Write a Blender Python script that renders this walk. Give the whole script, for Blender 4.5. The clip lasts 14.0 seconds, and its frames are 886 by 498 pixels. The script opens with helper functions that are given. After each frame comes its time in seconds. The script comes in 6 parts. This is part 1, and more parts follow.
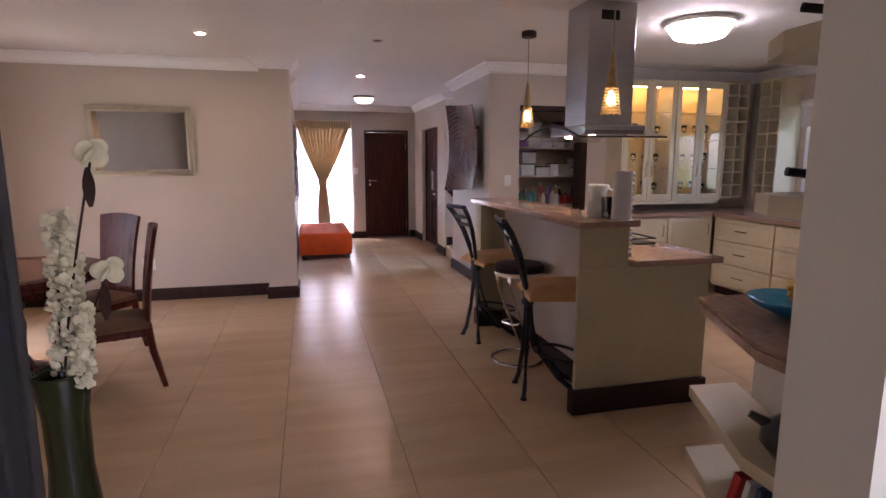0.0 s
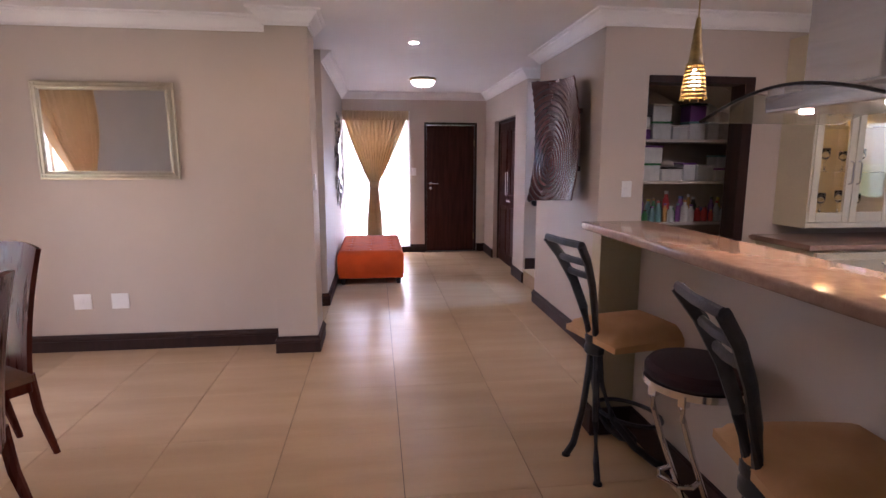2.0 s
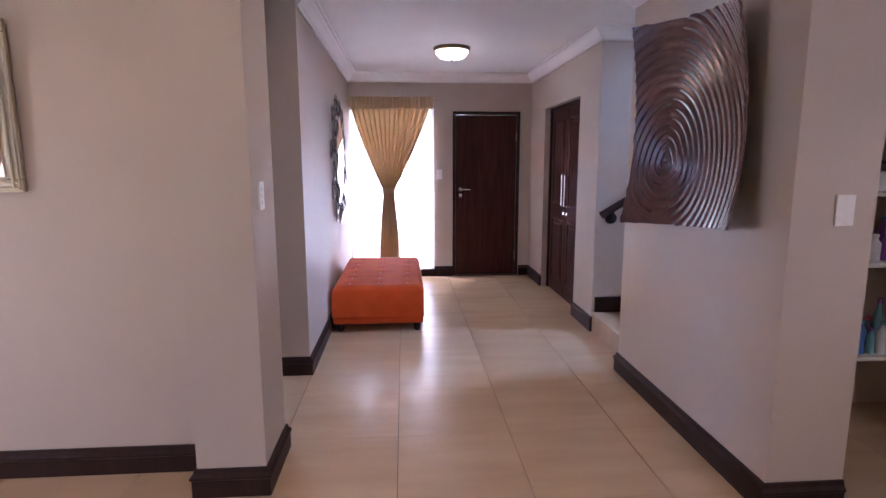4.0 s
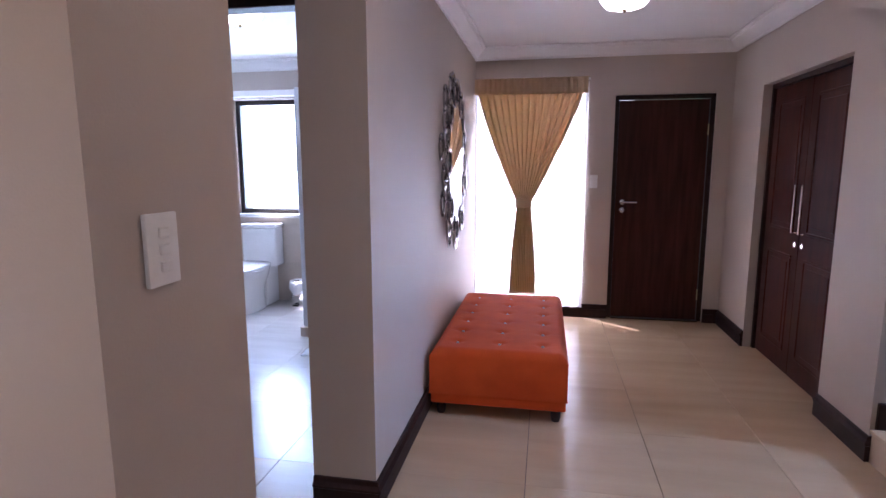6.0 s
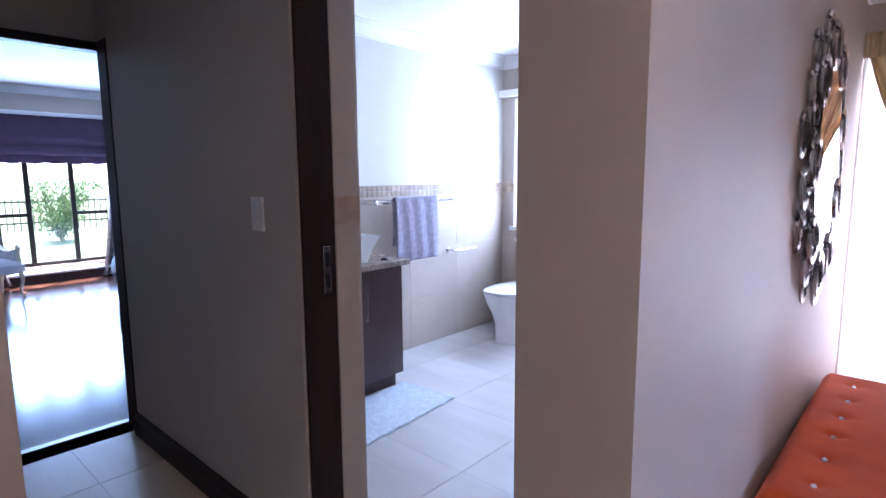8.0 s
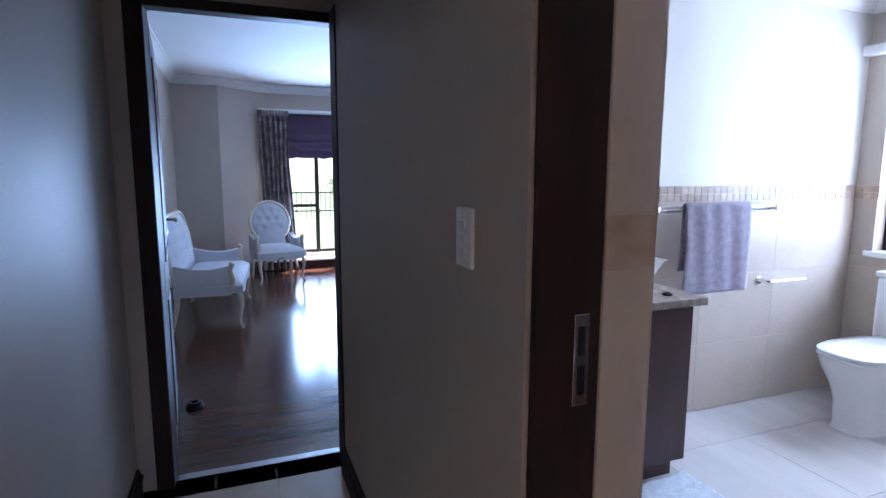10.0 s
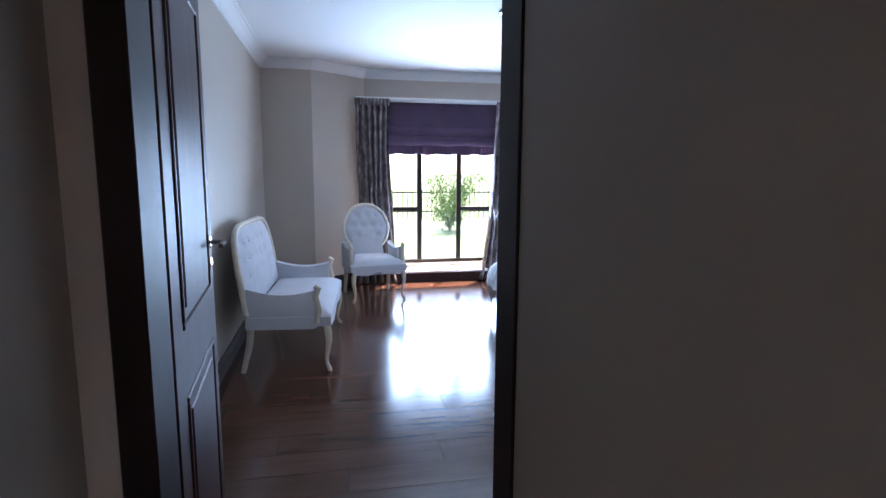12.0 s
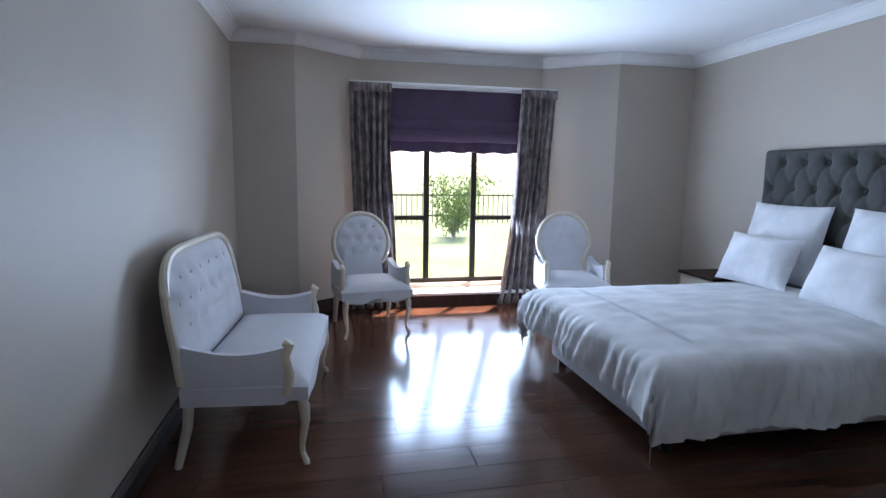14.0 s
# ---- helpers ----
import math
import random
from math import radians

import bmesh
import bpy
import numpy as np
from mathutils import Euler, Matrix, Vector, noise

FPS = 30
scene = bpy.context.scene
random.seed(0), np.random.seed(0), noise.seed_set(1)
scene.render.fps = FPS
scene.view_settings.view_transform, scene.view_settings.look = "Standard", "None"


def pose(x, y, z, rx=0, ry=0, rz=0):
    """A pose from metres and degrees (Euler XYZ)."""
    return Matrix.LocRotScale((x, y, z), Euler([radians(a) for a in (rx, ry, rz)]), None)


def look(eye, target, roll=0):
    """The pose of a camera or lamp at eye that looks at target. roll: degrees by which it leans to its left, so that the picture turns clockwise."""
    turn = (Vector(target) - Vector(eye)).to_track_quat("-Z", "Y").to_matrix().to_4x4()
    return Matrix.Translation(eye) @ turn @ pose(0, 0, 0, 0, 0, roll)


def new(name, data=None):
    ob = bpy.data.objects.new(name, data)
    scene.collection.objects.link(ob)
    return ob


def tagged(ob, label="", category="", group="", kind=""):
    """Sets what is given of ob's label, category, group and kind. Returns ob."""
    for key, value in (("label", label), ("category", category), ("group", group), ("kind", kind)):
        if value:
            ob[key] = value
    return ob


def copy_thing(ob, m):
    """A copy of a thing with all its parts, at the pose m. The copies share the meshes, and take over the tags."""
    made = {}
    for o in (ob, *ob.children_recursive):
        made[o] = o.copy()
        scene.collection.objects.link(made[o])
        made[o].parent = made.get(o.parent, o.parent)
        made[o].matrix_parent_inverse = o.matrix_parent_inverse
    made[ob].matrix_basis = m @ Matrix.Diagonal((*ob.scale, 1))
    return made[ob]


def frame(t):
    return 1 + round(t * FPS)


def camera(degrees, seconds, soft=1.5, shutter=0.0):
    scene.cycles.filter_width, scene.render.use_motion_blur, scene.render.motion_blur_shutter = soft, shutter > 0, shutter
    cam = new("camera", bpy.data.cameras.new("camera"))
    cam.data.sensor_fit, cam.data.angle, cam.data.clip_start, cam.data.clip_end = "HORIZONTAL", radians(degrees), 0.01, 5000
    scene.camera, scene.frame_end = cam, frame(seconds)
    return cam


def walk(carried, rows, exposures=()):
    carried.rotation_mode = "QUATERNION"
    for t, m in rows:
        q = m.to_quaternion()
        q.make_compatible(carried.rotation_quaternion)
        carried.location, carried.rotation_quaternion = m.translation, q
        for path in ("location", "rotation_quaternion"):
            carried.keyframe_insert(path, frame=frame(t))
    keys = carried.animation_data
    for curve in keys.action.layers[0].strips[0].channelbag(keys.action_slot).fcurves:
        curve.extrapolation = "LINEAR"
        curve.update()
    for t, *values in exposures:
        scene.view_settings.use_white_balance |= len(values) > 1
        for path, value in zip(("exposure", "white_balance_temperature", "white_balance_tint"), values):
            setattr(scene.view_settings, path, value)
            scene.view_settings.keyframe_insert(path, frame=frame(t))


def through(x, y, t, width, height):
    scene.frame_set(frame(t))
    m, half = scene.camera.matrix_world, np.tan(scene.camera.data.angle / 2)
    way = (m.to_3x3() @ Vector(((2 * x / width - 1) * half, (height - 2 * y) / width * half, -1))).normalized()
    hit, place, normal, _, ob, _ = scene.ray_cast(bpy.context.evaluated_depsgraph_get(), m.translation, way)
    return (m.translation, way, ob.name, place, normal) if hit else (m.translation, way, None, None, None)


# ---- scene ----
cam = camera(78.3, 14.0)
PATH = [
    (0, (0.531, -0.956, 1.456), (1.007, 0.961, 1.141), -0.0),
    (0.5, (0.656, -0.491, 1.447), (1.041, 1.446, 1.131), -0.0),
    (1, (0.743, -0.031, 1.455), (1.045, 1.92, 1.139), 0.1),
    (1.5, (0.822, 0.43, 1.453), (1.095, 2.386, 1.135), 0.1),
    (2, (0.86, 0.921, 1.457), (1.098, 2.882, 1.138), 0.1),
    (2.5, (0.904, 1.39, 1.455), (1.12, 3.352, 1.134), 0.1),
    (5, (1.027, 3.655, 1.435), (0.987, 5.630, 1.125), 0.0),
    (5.5, (1.024, 4.035, 1.446), (0.833, 6.001, 1.139), 0.1),
    (6, (1.015, 4.398, 1.435), (0.651, 6.342, 1.133), -0.1),
    (6.5, (0.978, 4.698, 1.442), (0.361, 6.576, 1.143), -0.1),
    (7, (0.928, 4.958, 1.445), (0.067, 6.738, 1.150), -0.2),
    (7.5, (0.858, 5.204, 1.424), (-0.250, 6.839, 1.143), -0.2),
    (8, (0.749, 5.436, 1.413), (-0.584, 6.903, 1.147), -0.4),
    (8.5, (0.615, 5.655, 1.403), (-0.864, 6.976, 1.141), -0.4),
    (9, (0.452, 5.822, 1.401), (-1.206, 6.909, 1.141), -0.3),
    (11.5, (-1.028, 6.042, 1.433), (-2.957, 6.486, 1.142), 0.4),
    (12, (-1.408, 6.053, 1.401), (-3.35, 6.443, 1.121), 0.3),
    (12.5, (-1.781, 6.033, 1.417), (-3.727, 6.396, 1.134), 0.5),
    (13, (-2.11, 6.068, 1.419), (-4.058, 6.419, 1.133), 0.4),
    (13.5, (-2.415, 6.083, 1.406), (-4.363, 6.441, 1.128), 0.6),
    (14, (-2.65, 6.128, 1.403), (-4.589, 6.533, 1.128), 0.8),
]
EXPOSURES = [(0.0, 2.55, 5950, 35), (2.5, 2.68, 5850, 35), (5.0, 2.65, 5500, 36), (5.5, 2.52, 5500, 35), (6.0, 2.36, 5600, 35), (7.0, 2.1, 5600, 34), (8.0, 2.6, 5550, 32), (9.0, 2.25, 5600, 30), (11.5, 2.6, 6300, 26), (12.5, 2.5, 6700, 26), (14.0, 2.15, 7000, 26)]
walk(cam, [(t, look(eye, target, roll)) for t, eye, target, roll in PATH], EXPOSURES)

# ---- world, sun, window light ----
SUN_ELEV, SUN_TO = 66.0, Vector((-0.80, 0.60, 0))
world = bpy.data.worlds.new("world")
scene.world = world
world.use_nodes = True
wn = world.node_tree.nodes
sky = wn.new("ShaderNodeTexSky")
sky.sky_type, sky.sun_disc = "NISHITA", False
sky.sun_elevation, sky.sun_rotation = radians(SUN_ELEV), math.atan2(SUN_TO.x, SUN_TO.y)
world.node_tree.links.new(sky.outputs[0], wn["Background"].inputs[0])
wn["Background"].inputs[1].default_value = 0.15
sun_data = bpy.data.lights.new("sun", "SUN")
sun_data.energy, sun_data.angle, sun_data.color = 5.0, radians(0.5), (1.0, 0.95, 0.87)
sun = new("sun", sun_data)
sun_dir = Vector((SUN_TO.x * math.cos(radians(SUN_ELEV)), SUN_TO.y * math.cos(radians(SUN_ELEV)), math.sin(radians(SUN_ELEV))))
sun.matrix_world = look(sun_dir * 30, (0, 0, 0))


def window_light(name, eye, target, w, h, watts, color, spread=180):
    """The sky's light in a window's opening."""
    d = bpy.data.lights.new(name, "AREA")
    d.shape, d.size, d.size_y, d.energy, d.color = "RECTANGLE", w, h, watts, color
    d.spread = radians(spread)
    ob = new(name, d)
    ob.matrix_world = look(eye, target)
    return ob


SKY_BLUE = (0.72, 0.86, 1.0)
window_light("sky_hall", (0.86, 9.98, 1.15), (0.86, 0, 1.15), 1.9, 2.5, 57, (0.95, 0.97, 1.0))
window_light("sky_bath", (-1.72, 9.99, 1.53), (-1.72, 0, 1.3), 0.95, 1.1, 13, (0.58, 0.80, 1.0))
window_light("sky_dining", (-2.62, 3.55, 1.15), (5, 3.55, 1.0), 1.2, 1.9, 3.2, (1.0, 0.93, 0.84))
window_light("sky_kitchen", (6.2, 3.24, 1.5), (0, 3.24, 1.2), 1.3, 0.9, 1.2, SKY_BLUE)
window_light("sky_stair", (5.85, 6.78, 3.1), (2.6, 6.78, 1.6), 0.8, 1.2, 26, (0.45, 0.7, 1.0))
for pane_y in (6.92, 7.425, 7.955):
    window_light("sky_bedroom", (-8.26, pane_y, 0.95), (-2, pane_y + 1.2, 3.6), 0.43, 1.45, 9, (0.42, 0.70, 1.0), 140)
window_light("sky_lounge", (2.0, -3.55, 1.2), (1.0, 6, 1.0), 3.0, 1.9, 6.8, (1.0, 0.89, 0.76))


# ---- materials ----
def mat(name, base, rough=0.5, metal=0.0, scale=6.0, vary=0.12, bump=0.05, fine=60.0, second=None, stretch=(1, 1, 1), random=0.0, coat=0.0, spec=0.5, wear=0.06):
    """A surface whose colour drifts at a broad and a fine scale, with a little relief."""
    m = bpy.data.materials.new(name)
    m.use_nodes = True
    nt = m.node_tree
    n, k = nt.nodes, nt.links
    b = n["Principled BSDF"]
    co = n.new("ShaderNodeTexCoord")
    mp = n.new("ShaderNodeMapping")
    mp.inputs["Scale"].default_value = stretch
    k.new(co.outputs["Object"], mp.inputs[0])
    if random:
        info = n.new("ShaderNodeObjectInfo")
        mul = n.new("ShaderNodeMath")
        mul.operation, mul.inputs[1].default_value = "MULTIPLY", 37.0
        k.new(info.outputs["Random"], mul.inputs[0])
        comb = n.new("ShaderNodeCombineXYZ")
        for i in range(3):
            k.new(mul.outputs[0], comb.inputs[i])
        k.new(comb.outputs[0], mp.inputs["Location"])
    broad, small = n.new("ShaderNodeTexNoise"), n.new("ShaderNodeTexNoise")
    broad.inputs["Scale"].default_value, broad.inputs["Detail"].default_value = scale, 5
    small.inputs["Scale"].default_value, small.inputs["Detail"].default_value = fine, 3
    k.new(mp.outputs[0], broad.inputs["Vector"])
    k.new(mp.outputs[0], small.inputs["Vector"])
    ramp = n.new("ShaderNodeValToRGB")
    c2 = second or tuple(min(1, c * (1 + vary)) for c in base)
    c1 = base if second else tuple(c * (1 - vary) for c in base)
    ramp.color_ramp.elements[0].position, ramp.color_ramp.elements[1].position = 0.32, 0.68
    ramp.color_ramp.elements[0].color, ramp.color_ramp.elements[1].color = (*c1, 1), (*c2, 1)
    k.new(broad.outputs[0], ramp.inputs[0])
    hsv = n.new("ShaderNodeHueSaturation")
    k.new(ramp.outputs[0], hsv.inputs["Color"])
    rng = n.new("ShaderNodeMapRange")
    rng.inputs["To Min"].default_value, rng.inputs["To Max"].default_value = 1 - wear, 1 + wear
    k.new(small.outputs[0], rng.inputs[0])
    last = rng.outputs[0]
    if random:
        r2 = n.new("ShaderNodeMapRange")
        r2.inputs["To Min"].default_value, r2.inputs["To Max"].default_value = 1 - random, 1 + random
        k.new(info.outputs["Random"], r2.inputs[0])
        mm = n.new("ShaderNodeMath")
        mm.operation = "MULTIPLY"
        k.new(last, mm.inputs[0])
        k.new(r2.outputs[0], mm.inputs[1])
        last = mm.outputs[0]
    k.new(last, hsv.inputs["Value"])
    k.new(hsv.outputs[0], b.inputs["Base Color"])
    rr = n.new("ShaderNodeMapRange")
    rr.inputs["To Min"].default_value, rr.inputs["To Max"].default_value = max(0.02, rough * 0.85), min(1, rough * 1.15)
    k.new(broad.outputs[0], rr.inputs[0])
    k.new(rr.outputs[0], b.inputs["Roughness"])
    b.inputs["Metallic"].default_value = metal
    b.inputs["Specular IOR Level"].default_value = spec
    b.inputs["Coat Weight"].default_value = coat
    b.inputs["Coat Roughness"].default_value = 0.12
    if bump:
        bp = n.new("ShaderNodeBump")
        bp.inputs["Strength"].default_value, bp.inputs["Distance"].default_value = bump, 0.01
        k.new(small.outputs[0], bp.inputs["Height"])
        k.new(bp.outputs[0], b.inputs["Normal"])
    return m


def glass(name, tint=(1, 1, 1), rough=0.0):
    m = bpy.data.materials.new(name)
    m.use_nodes = True
    b = m.node_tree.nodes["Principled BSDF"]
    b.inputs["Base Color"].default_value = (*tint, 1)
    b.inputs["Transmission Weight"].default_value, b.inputs["Roughness"].default_value, b.inputs["IOR"].default_value = 1.0, rough, 1.45
    return m


def glow(name, color, strength):
    m = bpy.data.materials.new(name)
    m.use_nodes = True
    b = m.node_tree.nodes["Principled BSDF"]
    b.inputs["Base Color"].default_value = (0.8, 0.8, 0.8, 1)
    b.inputs["Emission Color"].default_value, b.inputs["Emission Strength"].default_value = (*color, 1), strength
    return m


def cloth(name, base, through=0.0, clear=0.0, second=None, scale=8.0, fine=400.0, bump=0.1):
    """Woven cloth; through: light that shines through it; clear: open weave."""
    m = mat(name, base, 0.9, scale=scale, fine=fine, bump=bump, second=second, spec=0.2)
    nt = m.node_tree
    n, k = nt.nodes, nt.links
    b, out = n["Principled BSDF"], n["Material Output"]
    b.inputs["Sheen Weight"].default_value = 0.06
    shader = b.outputs[0]
    if through:
        tr, mx = n.new("ShaderNodeBsdfTranslucent"), n.new("ShaderNodeMixShader")
        tr.inputs[0].default_value = (*base, 1)
        mx.inputs[0].default_value = through
        k.new(shader, mx.inputs[1])
        k.new(tr.outputs[0], mx.inputs[2])
        shader = mx.outputs[0]
    if clear:
        tp, mx = n.new("ShaderNodeBsdfTransparent"), n.new("ShaderNodeMixShader")
        mx.inputs[0].default_value = clear
        k.new(shader, mx.inputs[1])
        k.new(tp.outputs[0], mx.inputs[2])
        shader = mx.outputs[0]
    k.new(shader, out.inputs[0])
    return m


WALL = mat("wall_paint", (0.50, 0.425, 0.36), 0.55, scale=1.5, vary=0.04, fine=180, bump=0.06, wear=0.02)
UPPER = mat("white_wall_paint", (0.70, 0.67, 0.62), 0.6, scale=1.5, vary=0.03, fine=150, bump=0.04, wear=0.02)
CEIL = mat("ceiling_paint", (0.78, 0.76, 0.75), 0.7, scale=1.2, vary=0.03, fine=150, bump=0.04, wear=0.015)
CORNICE = mat("cornice_plaster", (0.80, 0.78, 0.77), 0.6, scale=3, vary=0.02, fine=120, bump=0.03, wear=0.02)
# The base is pushed towards orange for the main room's warm lamplight.
TILE = mat("porcelain_tile", (0.49, 0.35, 0.215), 0.25, scale=2.2, second=(0.56, 0.41, 0.26), fine=45, bump=0.012, stretch=(0.5, 3, 1), random=0.035, wear=0.03)
GROUT = mat("grout", (0.13, 0.10, 0.08), 0.9, scale=20, vary=0.2)
# The same tile in the bathroom, its cooler daylight put into the colour.
TILE_DAYLIT = mat("porcelain_tile_daylit", (0.50, 0.47, 0.44), 0.2, scale=2.2, second=(0.57, 0.54, 0.51), fine=45, bump=0.012, stretch=(0.5, 3, 1), random=0.035, wear=0.03)
PLANK = mat("laminate_plank", (0.080, 0.032, 0.019), 0.17, scale=3, second=(0.110, 0.048, 0.029), fine=50, bump=0.006, stretch=(7, 0.7, 1), random=0.14, wear=0.12, coat=0.05)
DARK = mat("dark_stained_wood", (0.022, 0.011, 0.010), 0.5, spec=0.2, scale=4, second=(0.04, 0.018, 0.014), fine=60, bump=0.05, stretch=(5, 5, 0.6), wear=0.12)
DOORWOOD = mat("mahogany_door", (0.040, 0.012, 0.009), 0.42, spec=0.12, scale=4, second=(0.070, 0.021, 0.015), fine=50, bump=0.04, stretch=(6, 6, 0.5), wear=0.12)
BATH_TILE = mat("beige_wall_tile", (0.56, 0.47, 0.39), 0.3, scale=3, vary=0.06, fine=40, bump=0.01, random=0.03)
MOSAIC = mat("mosaic_tile", (0.36, 0.26, 0.19), 0.35, scale=9, second=(0.55, 0.43, 0.33), fine=60, random=0.15)
CHROME = mat("chrome", (0.75, 0.75, 0.77), 0.12, 1.0, scale=8, vary=0.03, bump=0.0)
STEEL = mat("brushed_steel", (0.46, 0.45, 0.46), 0.24, 1.0, scale=4, vary=0.05, fine=80, stretch=(1, 1, 12), bump=0.02)
WHITEPL = mat("white_plastic", (0.78, 0.77, 0.75), 0.35, scale=5, vary=0.02, bump=0.0)
CERAMIC = mat("white_ceramic", (0.82, 0.82, 0.81), 0.08, scale=3, vary=0.015, bump=0.0)
ALU = mat("bronze_aluminium", (0.035, 0.028, 0.024), 0.4, 0.6, scale=6, vary=0.1, bump=0.02)
GLASS = glass("window_glass", (0.98, 1.0, 0.99))
MIRROR = mat("mirror_glass", (0.92, 0.92, 0.92), 0.02, 1.0, scale=2, vary=0.01, bump=0.0, wear=0.0)
GRASS = mat("lawn_grass", (0.10, 0.15, 0.055), 0.9, scale=1.3, second=(0.17, 0.23, 0.09), fine=90, bump=0.6)
PLASTER = mat("outer_plaster", (0.62, 0.56, 0.48), 0.8, scale=2, vary=0.06, fine=90, bump=0.1)


# ---- mesh helpers ----
def block(bm, x0, x1, y0, y1, z0, z1, bevel=0.0, seg=1):
    m = Matrix.LocRotScale(((x0 + x1) / 2, (y0 + y1) / 2, (z0 + z1) / 2), None, (abs(x1 - x0), abs(y1 - y0), abs(z1 - z0)))
    made = bmesh.ops.create_cube(bm, size=1, matrix=m)["verts"]
    if bevel:
        es = list({e for v in made for e in v.link_edges})
        bmesh.ops.bevel(bm, geom=es, offset=bevel, segments=seg, affect="EDGES", profile=0.6)
    return bm


def blk(x0, x1, y0, y1, z0, z1, bevel=0.0, seg=1):
    return block(bmesh.new(), x0, x1, y0, y1, z0, z1, bevel, seg)


def lathe(profile, seg=24, center=(0, 0, 0), bm=None, sx=1.0, sy=1.0):
    """A turned body from (radius, height) pairs."""
    bm = bm or bmesh.new()
    rings = []
    for r, z in profile:
        if r < 1e-5:
            rings.append([bm.verts.new((center[0], center[1], center[2] + z))])
        else:
            rings.append([bm.verts.new((center[0] + sx * r * math.cos(2 * math.pi * i / seg), center[1] + sy * r * math.sin(2 * math.pi * i / seg), center[2] + z)) for i in range(seg)])
    for a, b in zip(rings, rings[1:]):
        for i in range(seg):
            j = (i + 1) % seg
            q = [a[i % len(a)], a[j % len(a)], b[j % len(b)], b[i % len(b)]]
            q = [v for n, v in enumerate(q) if v not in q[:n]]
            if len(q) > 2:
                bm.faces.new(q)
    return bm


def tube(points, radius, seg=8, bm=None, closed=False, flat=1.0):
    """A round bar along points; radius: one number or one for each point."""
    bm = bm or bmesh.new()
    pts = [Vector(p) for p in points]
    n = len(pts)
    rad = [radius] * n if isinstance(radius, (int, float)) else radius
    rings = []
    for i, p in enumerate(pts):
        a = pts[(i - 1) % n] if closed or i else p
        b = pts[(i + 1) % n] if closed or i < n - 1 else p
        d = (b - a).normalized()
        up = Vector((0, 0, 1)) if abs(d.z) < 0.95 else Vector((0, 1, 0))
        u = d.cross(up).normalized()
        v = u.cross(d)
        rings.append([bm.verts.new(p + rad[i] * (math.cos(2 * math.pi * s / seg) * u + flat * math.sin(2 * math.pi * s / seg) * v)) for s in range(seg)])
    for i in range(n if closed else n - 1):
        a, b = rings[i], rings[(i + 1) % n]
        for s in range(seg):
            bm.faces.new((a[s], a[(s + 1) % seg], b[(s + 1) % seg], b[s]))
    if not closed:
        bm.faces.new(rings[0][::-1])
        bm.faces.new(rings[-1])
    return bm


def prism(poly, z0, z1, bm=None):
    """An upright body on the plan poly."""
    bm = bm or bmesh.new()
    lo = [bm.verts.new((x, y, z0)) for x, y in poly]
    hi = [bm.verts.new((x, y, z1)) for x, y in poly]
    n = len(poly)
    for i in range(n):
        bm.faces.new((lo[i], lo[(i + 1) % n], hi[(i + 1) % n], hi[i]))
    bm.faces.new(lo[::-1])
    bm.faces.new(hi)
    return bm


def sheet(fn, nu, nv, bm=None, thick=0.0):
    """A curved sheet: fn(u, v) gives the place for u, v in 0 to 1."""
    bm = bm or bmesh.new()
    g = [[bm.verts.new(fn(i / nu, j / nv)) for j in range(nv + 1)] for i in range(nu + 1)]
    fs = [bm.faces.new((g[i][j], g[i + 1][j], g[i + 1][j + 1], g[i][j + 1])) for i in range(nu) for j in range(nv)]
    if thick:
        bmesh.ops.recalc_face_normals(bm, faces=fs)
        bmesh.ops.solidify(bm, geom=fs, thickness=thick)
    return bm


def part(name, bm, material, parent=None, label="", smooth=False, at=None):
    bmesh.ops.recalc_face_normals(bm, faces=bm.faces)
    me = bpy.data.meshes.new(name)
    bm.to_mesh(me)
    bm.free()
    me.materials.append(material)
    if smooth:
        me.shade_smooth()
        if smooth != "all":
            me.set_sharp_from_angle(angle=radians(38))
    ob = new(name, me)
    if parent:
        ob.parent = parent
    if at is not None:
        ob.matrix_basis = at
    if label:
        tagged(ob, label)
    return ob


def thing(name, label, category, group="", at=None):
    ob = new(name)
    ob.empty_display_size = 0.1
    if at is not None:
        ob.matrix_basis = at
    return tagged(ob, label, category, group)


def setting(name, bm, material, label, category):
    return tagged(part(name, bm, material), label, category, kind="structure")


def wall(name, axis, a, b, lo, hi, z1, openings=(), z0=-0.05, material=None):
    """A straight wall from lo to hi along axis, its faces at a and b, with openings (lo, hi, z0, z1) through it."""
    bm = bmesh.new()

    def put(p, q, za, zb):
        if q - p > 1e-4 and zb - za > 1e-4:
            if axis == "x":
                block(bm, p, q, a, b, za, zb)
            else:
                block(bm, a, b, p, q, za, zb)
    at = lo
    for p, q, za, zb in sorted(openings):
        put(at, p, z0, z1)
        put(p, q, z0, za)
        put(p, q, zb, z1)
        at = q
    put(at, hi, z0, z1)
    bmesh.ops.remove_doubles(bm, verts=bm.verts, dist=1e-5)
    return setting(name, bm, material or WALL, "beige painted plaster wall", "wall")


